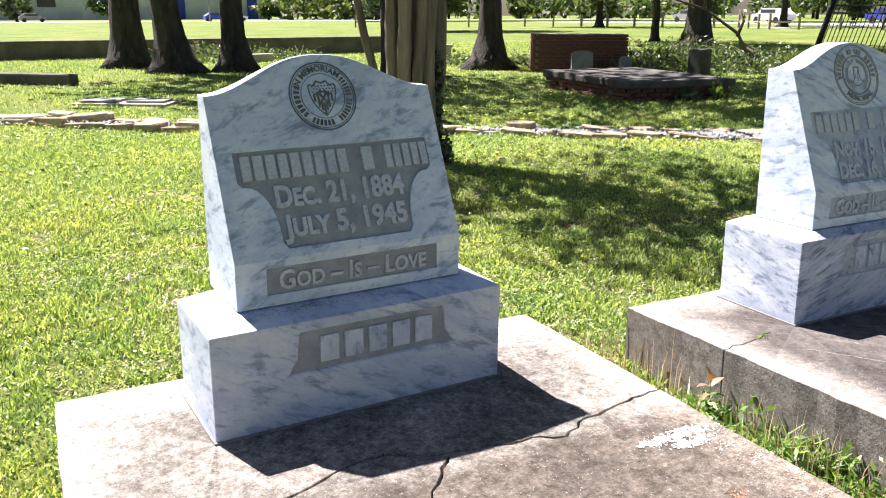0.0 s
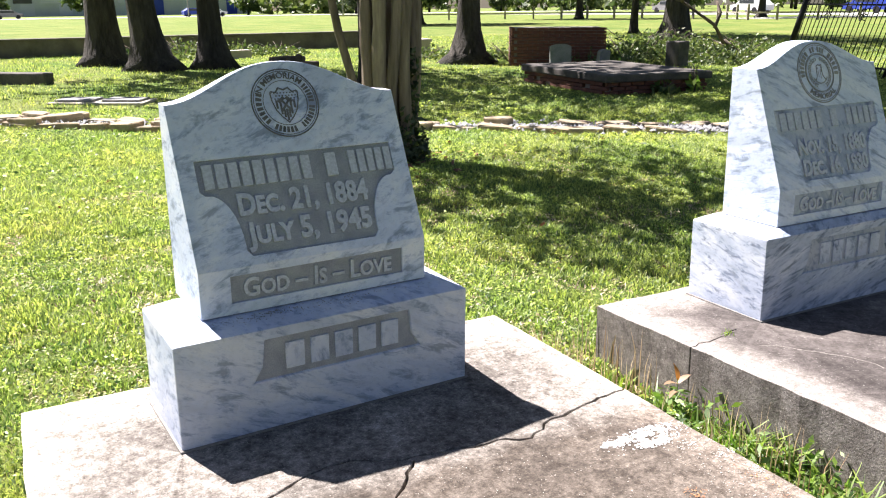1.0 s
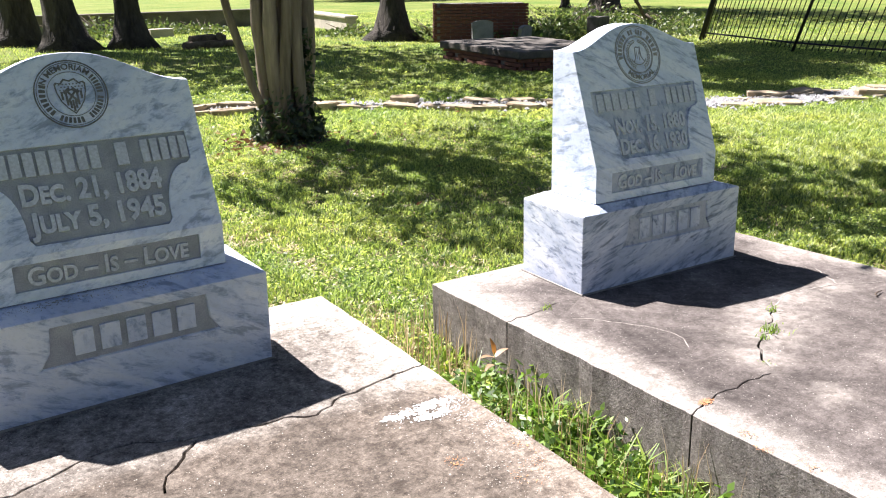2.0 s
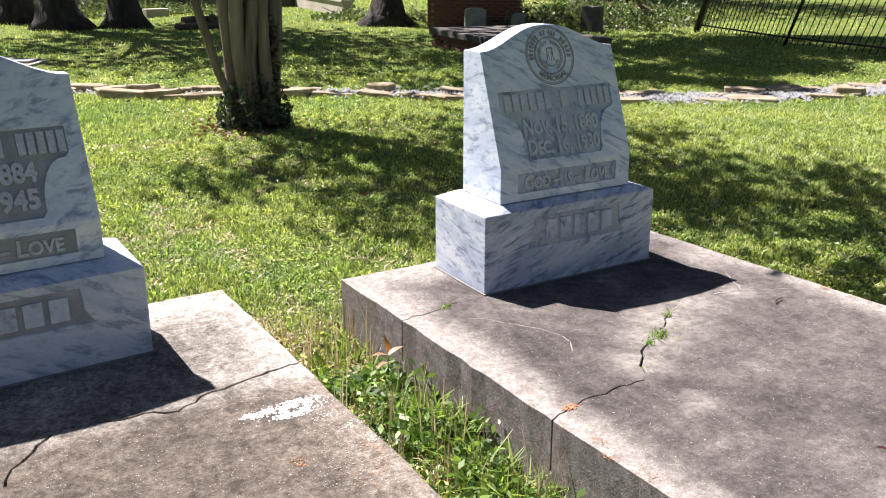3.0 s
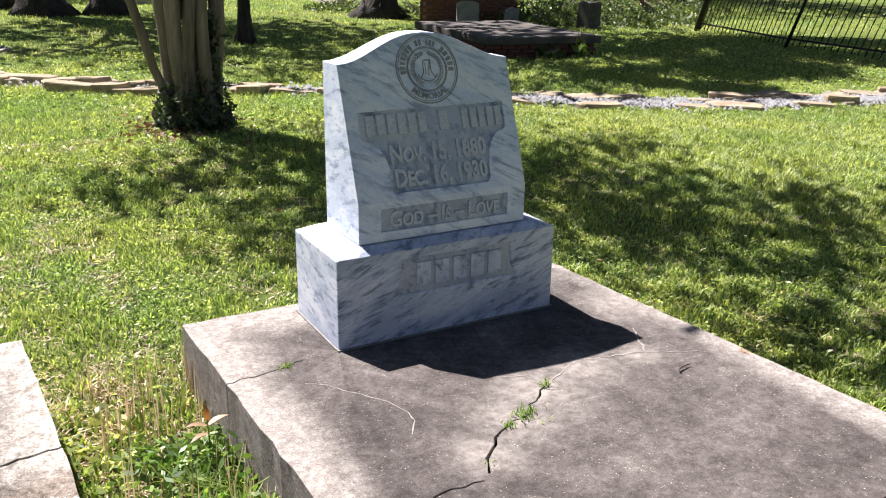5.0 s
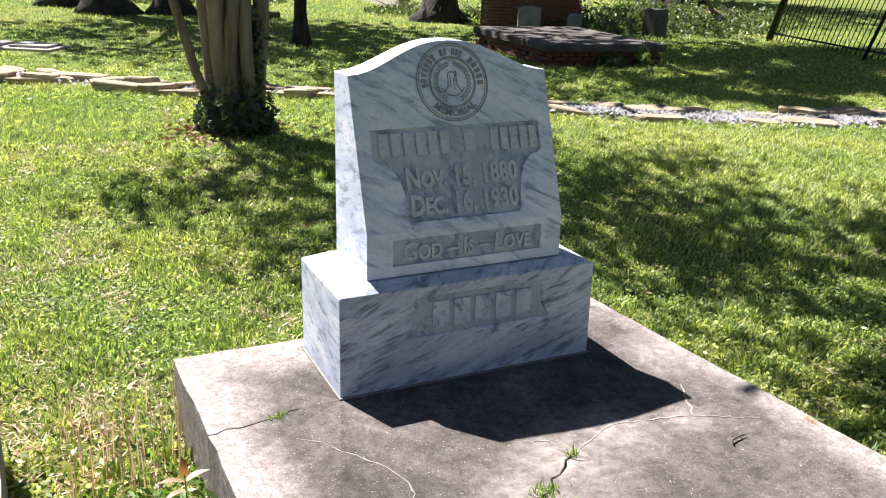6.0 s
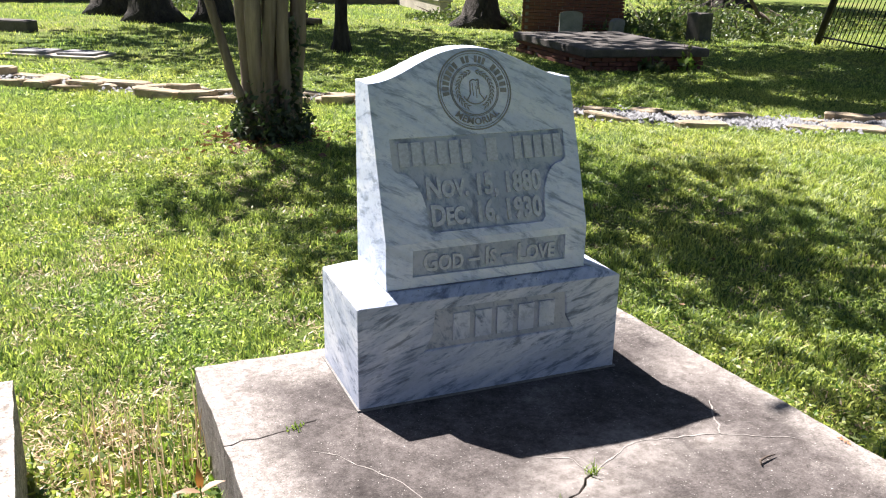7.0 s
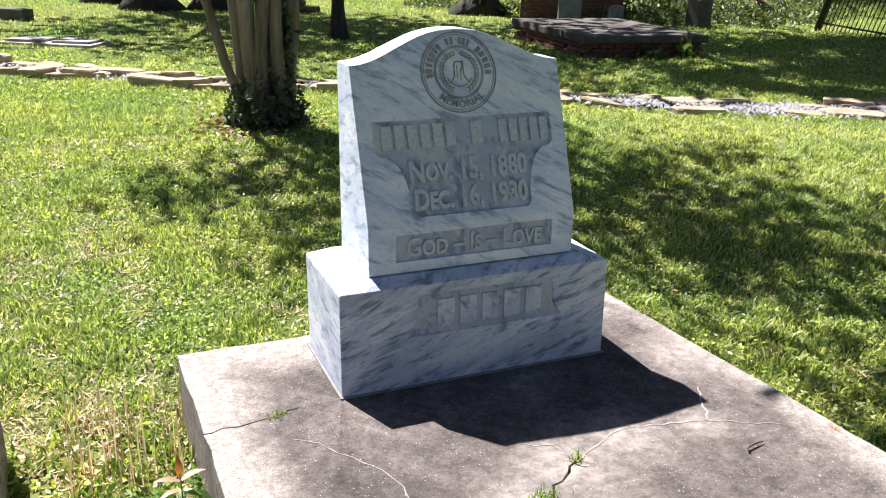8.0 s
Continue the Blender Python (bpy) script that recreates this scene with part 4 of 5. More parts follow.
def stone_edging():
    t = thing("stone_edging", pose(0, 0, G), "winding path edging of flat buff fieldstones along white gravel", "path edging", kind="structure")
    rnd = random.Random(21)
    shapes = [mesh_of("edging_stone", fieldstone(k, rnd.uniform(0.28, 0.62), rnd.uniform(0.18, 0.30), rnd.uniform(0.030, 0.055)), FLAGSTONE) for k in range(12)]
    for row, (off, step) in enumerate(((-0.18, 0.44), (0.24, 0.42))):
        for x, y, a in along(PATH_LINE, step):
            if rnd.random() < (0.10 if x < 1.0 else 0.18):
                continue
            nx, ny = -math.sin(radians(a)), math.cos(radians(a))
            o = off + rnd.uniform(-0.06, 0.06)
            s = new("edging_stone", rnd.choice(shapes))
            s.parent = t
            s.matrix_basis = pose(x + nx * o, y + ny * o, 0.012, rnd.uniform(-5, 5), rnd.uniform(-5, 5), a + rnd.uniform(-28, 28) + (180 if rnd.random() < 0.5 else 0))
            if rnd.random() < 0.22:
                s2 = new("edging_stone", rnd.choice(shapes))
                s2.parent = t
                s2.matrix_basis = pose(x + nx * o + rnd.uniform(-0.05, 0.05), y + ny * o, 0.05, rnd.uniform(-5, 5), rnd.uniform(-5, 5), a + rnd.uniform(-20, 20))


def gravel_strip():
    rng = np.random.default_rng(5)
    line = along(PATH_LINE, 0.012)
    p = np.array(line)
    p = p[rng.choice(len(p), 8000, p=np.clip(p[:, 0] - 1.0, 0.9, 5.0) / np.clip(p[:, 0] - 1.0, 0.9, 5.0).sum())]
    a = np.radians(p[:, 2])
    o = rng.normal(0.05, 0.15, len(p))
    c = np.stack([p[:, 0] - np.sin(a) * o, p[:, 1] + np.cos(a) * o, np.full(len(p), G + 0.015) + rng.uniform(0, 0.03, len(p))], 1)
    s = rng.uniform(0.010, 0.028, len(p))[:, None]
    k = rng.normal(size=(len(p), 3, 3)) * 0.25
    base = np.array([[1, 0, -0.3], [-0.5, 0.87, -0.3], [-0.5, -0.87, -0.3], [0, 0, 0.8]])
    v = c[:, None, :] + (base[None] + np.concatenate([k, np.zeros((len(p), 1, 3))], 1)) * s[:, None, :]
    i = np.arange(len(p))[:, None] * 4
    loops = np.concatenate([i, i + 1, i + 3, i + 1, i + 2, i + 3, i + 2, i, i + 3], 1).ravel()
    tagged(bulk("gravel", v.reshape(-1, 3), loops, np.full(len(p) * 3, 3), GRAVEL), "white crushed gravel between edging stones", "gravel", kind="stuff")


stone_edging()
gravel_strip()

BRICK_MESH = {}


def brick_face(t, origin, way, out, length, courses, mat, bl=0.215, bh=0.066, gap=0.010, missing=0.0, seed=1):
    """Running-bond bricks proud of a mortar body; way: along the face, out: away from it."""
    rnd = random.Random(seed)
    key = (bl, bh, mat.name)
    if key not in BRICK_MESH:
        bm = boxed(0, -0.012, 0, bl - gap, 0.05, bh - gap)
        bmesh.ops.bevel(bm, geom=[e for e in bm.edges], offset=0.004, segments=1, affect="EDGES")
        BRICK_MESH[key] = mesh_of("brick", bm, mat)
    w, o = Vector((*way, 0)).normalized(), Vector((*out, 0)).normalized()
    turn = Matrix((w, -o, Vector((0, 0, 1)))).transposed().to_4x4()
    for r in range(courses):
        x = -bl / 2 if r % 2 else 0.0
        while x < length - 0.05:
            if rnd.random() >= missing and x > -0.01:
                b = new("brick", BRICK_MESH[key])
                b.parent = t
                b.matrix_basis = Matrix.Translation(Vector(origin) + w * x + Vector((0, 0, r * bh + gap)) + o * rnd.uniform(-0.004, 0.006)) @ turn
                b.scale = (min(1.0, (length - x) / (bl - gap)), 1, 1)
            x += bl


def ledger_tomb():
    t = thing("ledger_tomb", pose(0, 0, G), "low brick tomb under a weathered dark stone ledger", "tomb")
    a, b, c = Vector((5.55, 7.90)), Vector((7.28, 7.72)), Vector((5.78, 10.35))
    d = b + c - a
    bm = bmesh.new()
    ins = [a.lerp(d, 0.03), b.lerp(c, 0.03), d.lerp(a, 0.03), c.lerp(b, 0.03)]
    prism(bm, [tuple(p) for p in ins], -0.1, 0.19)
    part("core", bm, MORTAR, t, "crumbled mortar core")
    bm = bmesh.new()
    o = 0.05
    cor = [a + Vector((-o, -o)), b + Vector((o, -o)), d + Vector((o, o)), c + Vector((-o, o))]
    rnd = random.Random(4)
    ring_ = []
    for p, q in zip(cor, cor[1:] + cor[:1]):
        for i in range(9):
            j = rnd.uniform(-0.018, 0.018) if i else 0.0
            m = p.lerp(q, i / 9)
            n = Vector((q.y - p.y, p.x - q.x)).normalized()
            ring_.append(tuple(m + n * j))
    prism(bm, ring_, 0.185, 0.295)
    soften(part("ledger", bm, DARK_STONE, t, "thick worn ledger stone"), 0.02, 2)
    brick_face(t, (a.x, a.y, 0), (b - a), (0.1, -1), (b - a).length, 3, OLD_BRICK, bh=0.061, seed=2)
    brick_face(t, (c.x, c.y, 0), (a - c), (-1, 0), (a - c).length, 3, OLD_BRICK, bh=0.061, missing=0.14, seed=3)


def brick_vault():
    t = thing("brick_tomb", pose(0, 0, G), "tall old red brick tomb behind the ledger", "tomb")
    a = Vector((7.45, 13.40))
    w = Vector((1.68, -0.92))
    n = Vector((0.50, 0.90))
    b, c = a + w, a + n
    bm = bmesh.new()
    prism(bm, [tuple(a.lerp(b + n, 0.02)), tuple(b.lerp(c, 0.02)), tuple((b + n).lerp(a, 0.02)), tuple(c.lerp(b, 0.02))], -0.1, 0.755)
    part("core", bm, MORTAR, t)
    brick_face(t, (a.x, a.y, 0), w, (-0.48, -0.88), w.length, 12, OLD_BRICK, bh=0.0635, seed=5)
    brick_face(t, (c.x, c.y, 0), -n, (-0.87, 0.48), n.length, 12, OLD_BRICK, bh=0.0635, seed=6)


ledger_tomb()
brick_vault()


def tablet(x, y, w, h, turn, lean, label):
    t = thing("small_headstone", pose(x, y, G - 0.05, lean, 0, turn), label, "headstone", "small grey headstones")
    bm = bmesh.new()
    n = 10
    line = [(-w / 2, 0), (w / 2, 0)] + [(w / 2 * math.cos(a), h + 0.06 * math.sin(a)) for a in np.linspace(0, math.pi, n)]
    f0 = [bm.verts.new((px, -0.04, pz)) for px, pz in line]
    f1 = [bm.verts.new((px, 0.04, pz)) for px, pz in line]
    bm.faces.new(f0), bm.faces.new(f1[::-1])
    for i in range(len(line)):
        j = (i + 1) % len(line)
        bm.faces.new((f0[j], f0[i], f1[i], f1[j]))
    part("stone", bm, GREY_STONE, t)


tablet(7.85, 12.25, 0.42, 0.47, -20, -4, "grey rounded headstone leaning before the brick tomb")
tablet(8.55, 11.85, 0.36, 0.37, 20, 6, "small tilted grey headstone before the brick tomb")
tt = thing("stone_block", pose(10.15, 11.5, G, 0, 0, 18), "dark upright stone block at the brush heap", "gravestone")
soften(part("block", boxed(-0.20, -0.15, -0.05, 0.20, 0.15, 0.50), DARK_STONE, tt), 0.02)
tt = thing("grave_curb", pose(-1.80, 14.7, G, 0, 0, -38), "dark weathered stone curb lying in the grass", "grave curb")
soften(part("curb", boxed(-0.75, -0.14, -0.05, 0.75, 0.14, 0.19), DARK_STONE, tt), 0.03)
part("chip", fieldstone(77, 0.3, 0.26, 0.1), DARK_STONE, tt, "broken corner lump", pose(-0.85, -0.05, 0.02))
tt = thing("flush_marker", pose(-0.80, 10.9, G, 0, 0, -30), "pair of flat dark grave markers in a pale rim", "grave marker")
soften(part("rim", boxed(-0.66, -0.30, -0.05, 0.66, 0.30, 0.022), WALL_PALE, tt), 0.01)
for sx in (-0.33, 0.33):
    soften(part("marker", boxed(sx - 0.26, -0.20, 0.02, sx + 0.26, 0.20, 0.055), GREY_STONE, tt), 0.01)
tt = thing("footstone", pose(3.32, 19.0, G, 0, 0, 10), "small pale footstone under the oaks", "gravestone")
soften(part("stone", boxed(-0.28, -0.12, -0.05, 0.28, 0.12, 0.2), WALL_PALE, tt), 0.015)
tt = thing("log_heap", pose(3.4, 15.4, G), "small heap of dead logs on the lawn", "logs")
for k, (lx, ly, lz, a, ln) in enumerate(((0, -0.08, 0.06, 8, 1.2), (0.05, 0.1, 0.06, -6, 1.0), (-0.05, 0.02, 0.17, 14, 0.8), (0.2, 0.0, 0.2, 70, 0.35))):
    bm = bmesh.new()
    tube(bm, [(-ln / 2, 0, 0), (0, 0.02, 0.01), (ln / 2, 0, 0)], [0.07, 0.075, 0.06], 9, 0.08, k)
    part("log", bm, DEAD_WOOD, tt, m=pose(lx, ly, lz, 0, 0, a))


def low_wall():
    w = thing("boundary_wall", pose(0, 0, G), "low mossy concrete wall along the field", "wall", kind="structure")
    # sunlight on the short end run is put into its paler colour
    for (ax, ay), (bx, by), mat, h in (((-22, 22.8), (8.0, 22.2), WALL_STONE, 0.46), ((8.15, 22.4), (7.5, 17.4), WALL_PALE, 0.40)):
        d = math.dist((ax, ay), (bx, by))
        ang = math.degrees(math.atan2(by - ay, bx - ax))
        ob = part("wall_run", boxed(0, -0.13, -0.2, d, 0.13, h - 0.07), mat, w, m=pose(ax, ay, 0, 0, 0, ang))
        cap = part("coping", boxed(-0.02, -0.17, h - 0.067, d + 0.02, 0.17, h), mat, w, m=pose(ax, ay, 0, 0, 0, ang))
        soften(cap, 0.015)


low_wall()


# ---- iron fence ----
def iron_fence():
    posts = [(12.0, 10.45), (11.2, 7.65), (11.0, 5.2), (11.05, 2.7), (11.1, 0.3)]
    for k, ((ax, ay), (bx, by)) in enumerate(zip(posts, posts[1:])):
        d = math.dist((ax, ay), (bx, by))
        ang = math.degrees(math.atan2(by - ay, bx - ax))
        shear = Matrix(((1, 0, 0.34 - 0.03 * k, 0), (0, 1, 0.06, 0), (0, 0, 1, 0), (0, 0, 0, 1)))
        t = thing("iron_fence", pose(ax, ay, G, 0, 0, ang), "black wrought iron fence panel leaning over", "fence", "iron fence panels")
        bm = bmesh.new()
        tube(bm, [(0, 0, -0.1), (0, 0, 0.8), (0, 0, 1.55)], [0.06 if k == 0 else 0.03] * 3, 8)
        bmesh.ops.transform(bm, matrix=shear, verts=bm.verts)
        part("post", bm, IRON, t)
        for z in (0.14, 1.18, 1.32):
            bm = bmesh.new()
            box(bm, 0.03, -0.014, z, d - 0.03, 0.014, z + 0.03, shear)
            part("rail", bm, IRON, t)
        n = int(d / 0.125)
        for i in range(1, n):
            bm = bmesh.new()
            x = d * i / n
            tube(bm, [(x, 0, 0.05), (x, 0, 1.42), (x, 0, 1.52)], [0.009, 0.009, 0.001], 5, 0, 1)
            bmesh.ops.transform(bm, matrix=shear, verts=bm.verts)
            part("picket", bm, IRON, t)
        for x in (d * 0.28, d * 0.62):
            bm = bmesh.new()
            for s in (-1, 1):
                for zc in (0.98, 1.08):
                    pts = [(x + s * (0.05 + 0.05 * math.cos(q)), 0, zc + 0.055 * math.sin(q)) for q in np.linspace(0, 5.2, 10)]
                    tube(bm, pts, [0.007] * 10, 5, 0, 1)
            bmesh.ops.transform(bm, matrix=shear, verts=bm.verts)
            part("scroll", bm, IRON, t)


iron_fence()


# ---- shrubs and brush ----
def shrub(x, y, r, h, n, label, seed, mat=None, leaf=0.05):
    t = thing("shrub", pose(x, y, G), label, "shrub", "wild shrubs")
    rng = np.random.default_rng(seed)
    rnd = random.Random(seed)
    bm = bmesh.new()
    for k in range(6):
        a = rnd.uniform(0, 6.28)
        tube(bm, [(0, 0, -0.02), (math.cos(a) * r * 0.3, math.sin(a) * r * 0.3, h * 0.5), (math.cos(a) * r * 0.7, math.sin(a) * r * 0.7, h * 0.9)], [0.012, 0.008, 0.003], 4, 0, k)
    part("twig", bm, DEAD_WOOD, t)
    q = np.sqrt(rng.random(n)) * r
    a = rng.uniform(0, 2 * np.pi, n)
    lump = 0.6 + 0.4 * np.sin(a * 3 + seed) * np.cos(a * 2 - seed)
    z = rng.random(n) * h * (1.05 - 0.7 * (q / r) ** 2) * lump
    leaf_cloud("foliage", np.stack([np.cos(a) * q, np.sin(a) * q, z + 0.03], 1), leaf, mat or SHRUB, seed, t)


for i, (x, y, r, h, n) in enumerate(((2.17, 19.94, 1.13, 0.54, 900), (3.48, 20.27, 0.96, 0.45, 700), (4.55, 19.78, 0.78, 0.36, 500), (1.27, 19.45, 0.70, 0.41, 450), (7.01, 16.5, 0.78, 0.32, 500), (8.16, 14.61, 0.87, 0.45, 700),
                                     (9.72, 12.56, 0.96, 0.68, 1100), (10.7, 13.22, 1.13, 0.77, 1300), (11.85, 13.87, 1.22, 0.72, 1300), (11.36, 11.82, 0.87, 0.45, 900), (13.16, 14.86, 1.30, 0.63, 1200), (9.14, 13.05, 0.78, 0.54, 800),
                                     (12.75, 12.23, 1.04, 0.50, 900), (14.47, 13.54, 1.22, 0.45, 900))):
    shrub(x, y, r, h, n, "low wild shrub with small green leaves", 60 + i)
shrub(6.95, 7.62, 0.12, 0.42, 60, "small pale-leaved sapling by the ledger tomb", 90, WEED, 0.05)
shrub(6.45, 7.70, 0.20, 0.22, 110, "grass clump by the ledger tomb", 91, SHRUB, 0.06)

tt = thing("fallen_branch", pose(12.1, 12.5, G), "bare grey fallen branch on the brush heap", "branch")
for k, pts in enumerate((((0.5, 0.2, 0.35), (0.0, 0.0, 0.75), (-0.7, 0.3, 1.25), (-1.6, 0.9, 1.6)), ((0.0, 0.0, 0.7), (0.25, 0.1, 1.0), (0.2, 0.2, 1.25)), ((0.5, 0.2, 0.4), (0.9, 0.0, 0.1), (1.3, -0.2, 0.02)), ((-0.7, 0.3, 1.25), (-0.9, 0.1, 1.55)))):
    bm = bmesh.new()
    tube(bm, pts, [0.045 - 0.009 * i for i in range(len(pts))], 6, 0.1, k)
    part("bough", bm, DEAD_WOOD, tt)


# ---- the distance ----
def rail_fence():
    t = thing("rail_fence", pose(0, 0, G), "far wooden post and rail fence", "fence")
    line = [(24.0, 66.0), (34.0, 62.0), (40.0, 58.0), (43.5, 51.0), (44.5, 45.0), (40.5, 38.0), (46.0, 32.0)]
    me = mesh_of("post", boxed(-0.07, -0.07, -0.2, 0.07, 0.07, 0.95), RAIL_WOOD)
    pts = along(line, 2.3)
    for x, y, a in pts:
        p = new("post", me)
        p.parent, p.matrix_basis = t, pose(x, y, -far_drop(y), 0, 0, a)
    for (x, y, a), (x2, y2, _) in zip(pts, pts[1:]):
        d = math.dist((x, y), (x2, y2))
        part("rail", boxed(0, -0.03, 0.40, d, 0.03, 0.50), RAIL_WOOD, t, m=pose(x, y, -far_drop(y), 0, math.degrees(math.atan2(far_drop(y2) - far_drop(y), d)), math.degrees(math.atan2(y2 - y, x2 - x))))


rail_fence()
for name, x0, y0, x1, y1, label in (("road", -160, 150, 130, 172, "pale far service road"), ("road", 62, 32, 78, 120, "far highway beyond the trees"), ("pavement", 44, 40, 58, 44.5, "bare sandy patch by the rail fence")):
    strip = boxed(x0, y0, G - 0.1, x1, y1, G + 0.035)
    for v in strip.verts:
        v.co.z -= far_drop(v.co.y)
    tagged(part(name, strip, ROAD), label, "road", kind="structure")


def warehouse():
    t = thing("warehouse", pose(0, 262, G - far_drop(262)), "long pale warehouse with blue panels far across the field", "building")
    part("wall", boxed(-60, 0, -0.2, 73, 40, 10), SIDING, t)
    part("roof", boxed(-61, -1, 10, 74, 41, 10.8), ROOF, t)
    for x0, x1, z1 in ((43.5, 48, 9), (66, 69, 9), (-12, -8, 9)):
        part("blue_panel", boxed(x0, -0.4, 0, x1, -0.02, z1), BLUE_PANEL, t, "deep blue cladding panel")
    for k in range(14):
        x = -50 + k * 6.6
        if not 40 < x + 4 < 50:
            part("window", boxed(x, -0.15, 3.4, x + 4.6, -0.02, 5.6), GLASS_DARK if k % 3 == 0 else BLUE_PANEL if k in (11, 12) else ROOF, t, "wide band window")
    for k in range(9):
        part("dock_door", boxed(-46 + k * 9.5, -0.2, 0.2, -42.6 + k * 9.5, -0.02, 3.2), ROOF, t, "white dock door")


warehouse()


def far_woods():
    """An uneven belt of woods along the horizon."""
    rng = np.random.default_rng(77)
    places = []
    for k in range(150):
        way = radians(rng.uniform(15.5, 72))
        r = rng.uniform(205, 250)
        h = rng.uniform(4.5, 12.0)
        places.append(crown_points((r * math.sin(way), r * math.cos(way), G + h * 0.5), h * 0.62, 0.8, 90, 700 + k, 9))
    c = np.concatenate(places)
    c[:, 2] = np.maximum(c[:, 2], G + 0.3) - 0.0115 * np.maximum(0.0, c[:, 1] - 32.0)
    tagged(leaf_cloud("far_woods", c, 1.0, SHRUB, 78), "uneven belt of green woods along the horizon", "woods", kind="stuff")


far_woods()


def car(x, y, turn, mat, label):
    t = thing("car", pose(x, y, G + 0.035 - far_drop(y), 0, 0, turn), label, "car", "far parked cars")
    bm = bmesh.new()
    prof = [(-2.1, 0.35), (2.1, 0.35), (2.15, 0.8), (1.3, 0.95), (0.7, 1.42), (-1.2, 1.45), (-1.9, 1.0), (-2.15, 0.9)]
    f0 = [bm.verts.new((a, -0.85, b)) for a, b in prof]
    f1 = [bm.verts.new((a, 0.85, b)) for a, b in prof]
    bm.faces.new(f0), bm.faces.new(f1[::-1])
    for i in range(len(prof)):
        j = (i + 1) % len(prof)
        bm.faces.new((f0[j], f0[i], f1[i], f1[j]))
    part("body", bm, mat, t)
    part("glazing", boxed(-1.2, -0.87, 1.0, 0.8, 0.87, 1.33), GLASS_DARK, t)
    for wx in (-1.35, 1.35):
        for wy in (-0.8, 0.8):
            bm = bmesh.new()
            tube(bm, [(wx, wy - 0.1, 0.33), (wx, wy + 0.1, 0.33)], [0.33, 0.33], 14)
            part("wheel", bm, IRON, t)


for x, y, a, mt in ((66, 62, 85, ROOF), (70, 78, 88, GREY_STONE), (70, 52, 92, BLUE_PANEL), (-6, 158, 2, ROOF), (4, 160, 0, GREY_STONE), (33, 156, 4, BLUE_PANEL), (36.5, 157, 0, ROOF)):
    car(x, y, a, mt, "far parked car on the road")
for i, (x, y, h) in enumerate(((14, 140, 6), (68, 168, 5), (82, 200, 7), (96, 190, 6), (110, 180, 6), (126, 170, 7), (60, 130, 4), (2, 176, 5), (52, 190, 4), (140, 150, 8), (150, 130, 8), (120, 96, 7), (128, 110, 8), (-20, 180, 6), (104, 140, 5))):
    t = thing("far_tree", pose(x, y, G - far_drop(y)), "green tree far across the field", "tree", "far trees")
    bm = bmesh.new()
    tube(bm, [(0, 0, -0.1), (0.1, 0, h * 0.25), (0, 0, h * 0.6)], [0.3, 0.24, 0.1], 7)
    part("trunk", bm, BARK, t)
    leaf_cloud("crown", crown_points((0, 0, h * 0.58), h * 0.55, 0.8, 900, 200 + i, 26), 0.55, CROWN, 300 + i, t)
for i, (x, y, h) in enumerate(((24, 205, 9), (58, 150, 8), (31, 152, 8))):
    t = thing("street_lamp", pose(x, y, G - far_drop(y)), "grey street lamp by the far road", "street lamp", "far street lamps")
    bm = bmesh.new()
    tube(bm, [(0, 0, 0), (0, 0, h)], [0.12, 0.07], 6)
    part("pole", bm, GREY_STONE, t)
    part("head", boxed(-0.1, -0.9, h - 0.1, 0.1, 0.1, h + 0.05), GREY_STONE, t)


# ---- weeds on and between the slabs ----
def leaf_blade(bm, base, way, up, length, width, curl=0.35, n=5):
    """One broad leaf with a folded midrib."""
    way, up = Vector(way).normalized(), Vector(up).normalized()
    side = way.cross(up).normalized()
    rows = []
    for i in range(n + 1):
        f = i / n
        wd = width * math.sin(math.pi * (0.08 + 0.92 * f) ** 0.8) * 0.5
        c = Vector(base) + way * length * f + up * (length * (0.35 * f - curl * f * f))
        rows.append([bm.verts.new(c - side * wd + up * wd * 0.3), bm.verts.new(c), bm.verts.new(c + side * wd + up * wd * 0.3)])
    for a, b in zip(rows, rows[1:]):
        for k in (0, 1):
            bm.faces.new((a[k], a[k + 1], b[k + 1], b[k])).smooth = True


def seedling(m, leaves, label, stem_h, stem_mat):
    t = thing("seedling", m, label, "plant")
    bm = bmesh.new()
    tube(bm, [(0, 0, -0.02), (0.004, 0.003, stem_h * 0.5), (0, 0, stem_h)], [0.004, 0.0035, 0.0025], 6)
    part("stem", bm, stem_mat, t)
    for z, a, tilt, ln, wd, mat in leaves:
        bm = bmesh.new()
        w = Vector((math.cos(radians(a)), math.sin(radians(a)), math.tan(radians(tilt))))
        leaf_blade(bm, (0, 0, z), w, (0, 0, 1) if abs(tilt) < 60 else (-math.cos(radians(a)), -math.sin(radians(a)), 0.2), ln, wd)
        part("leaf", bm, mat, t)


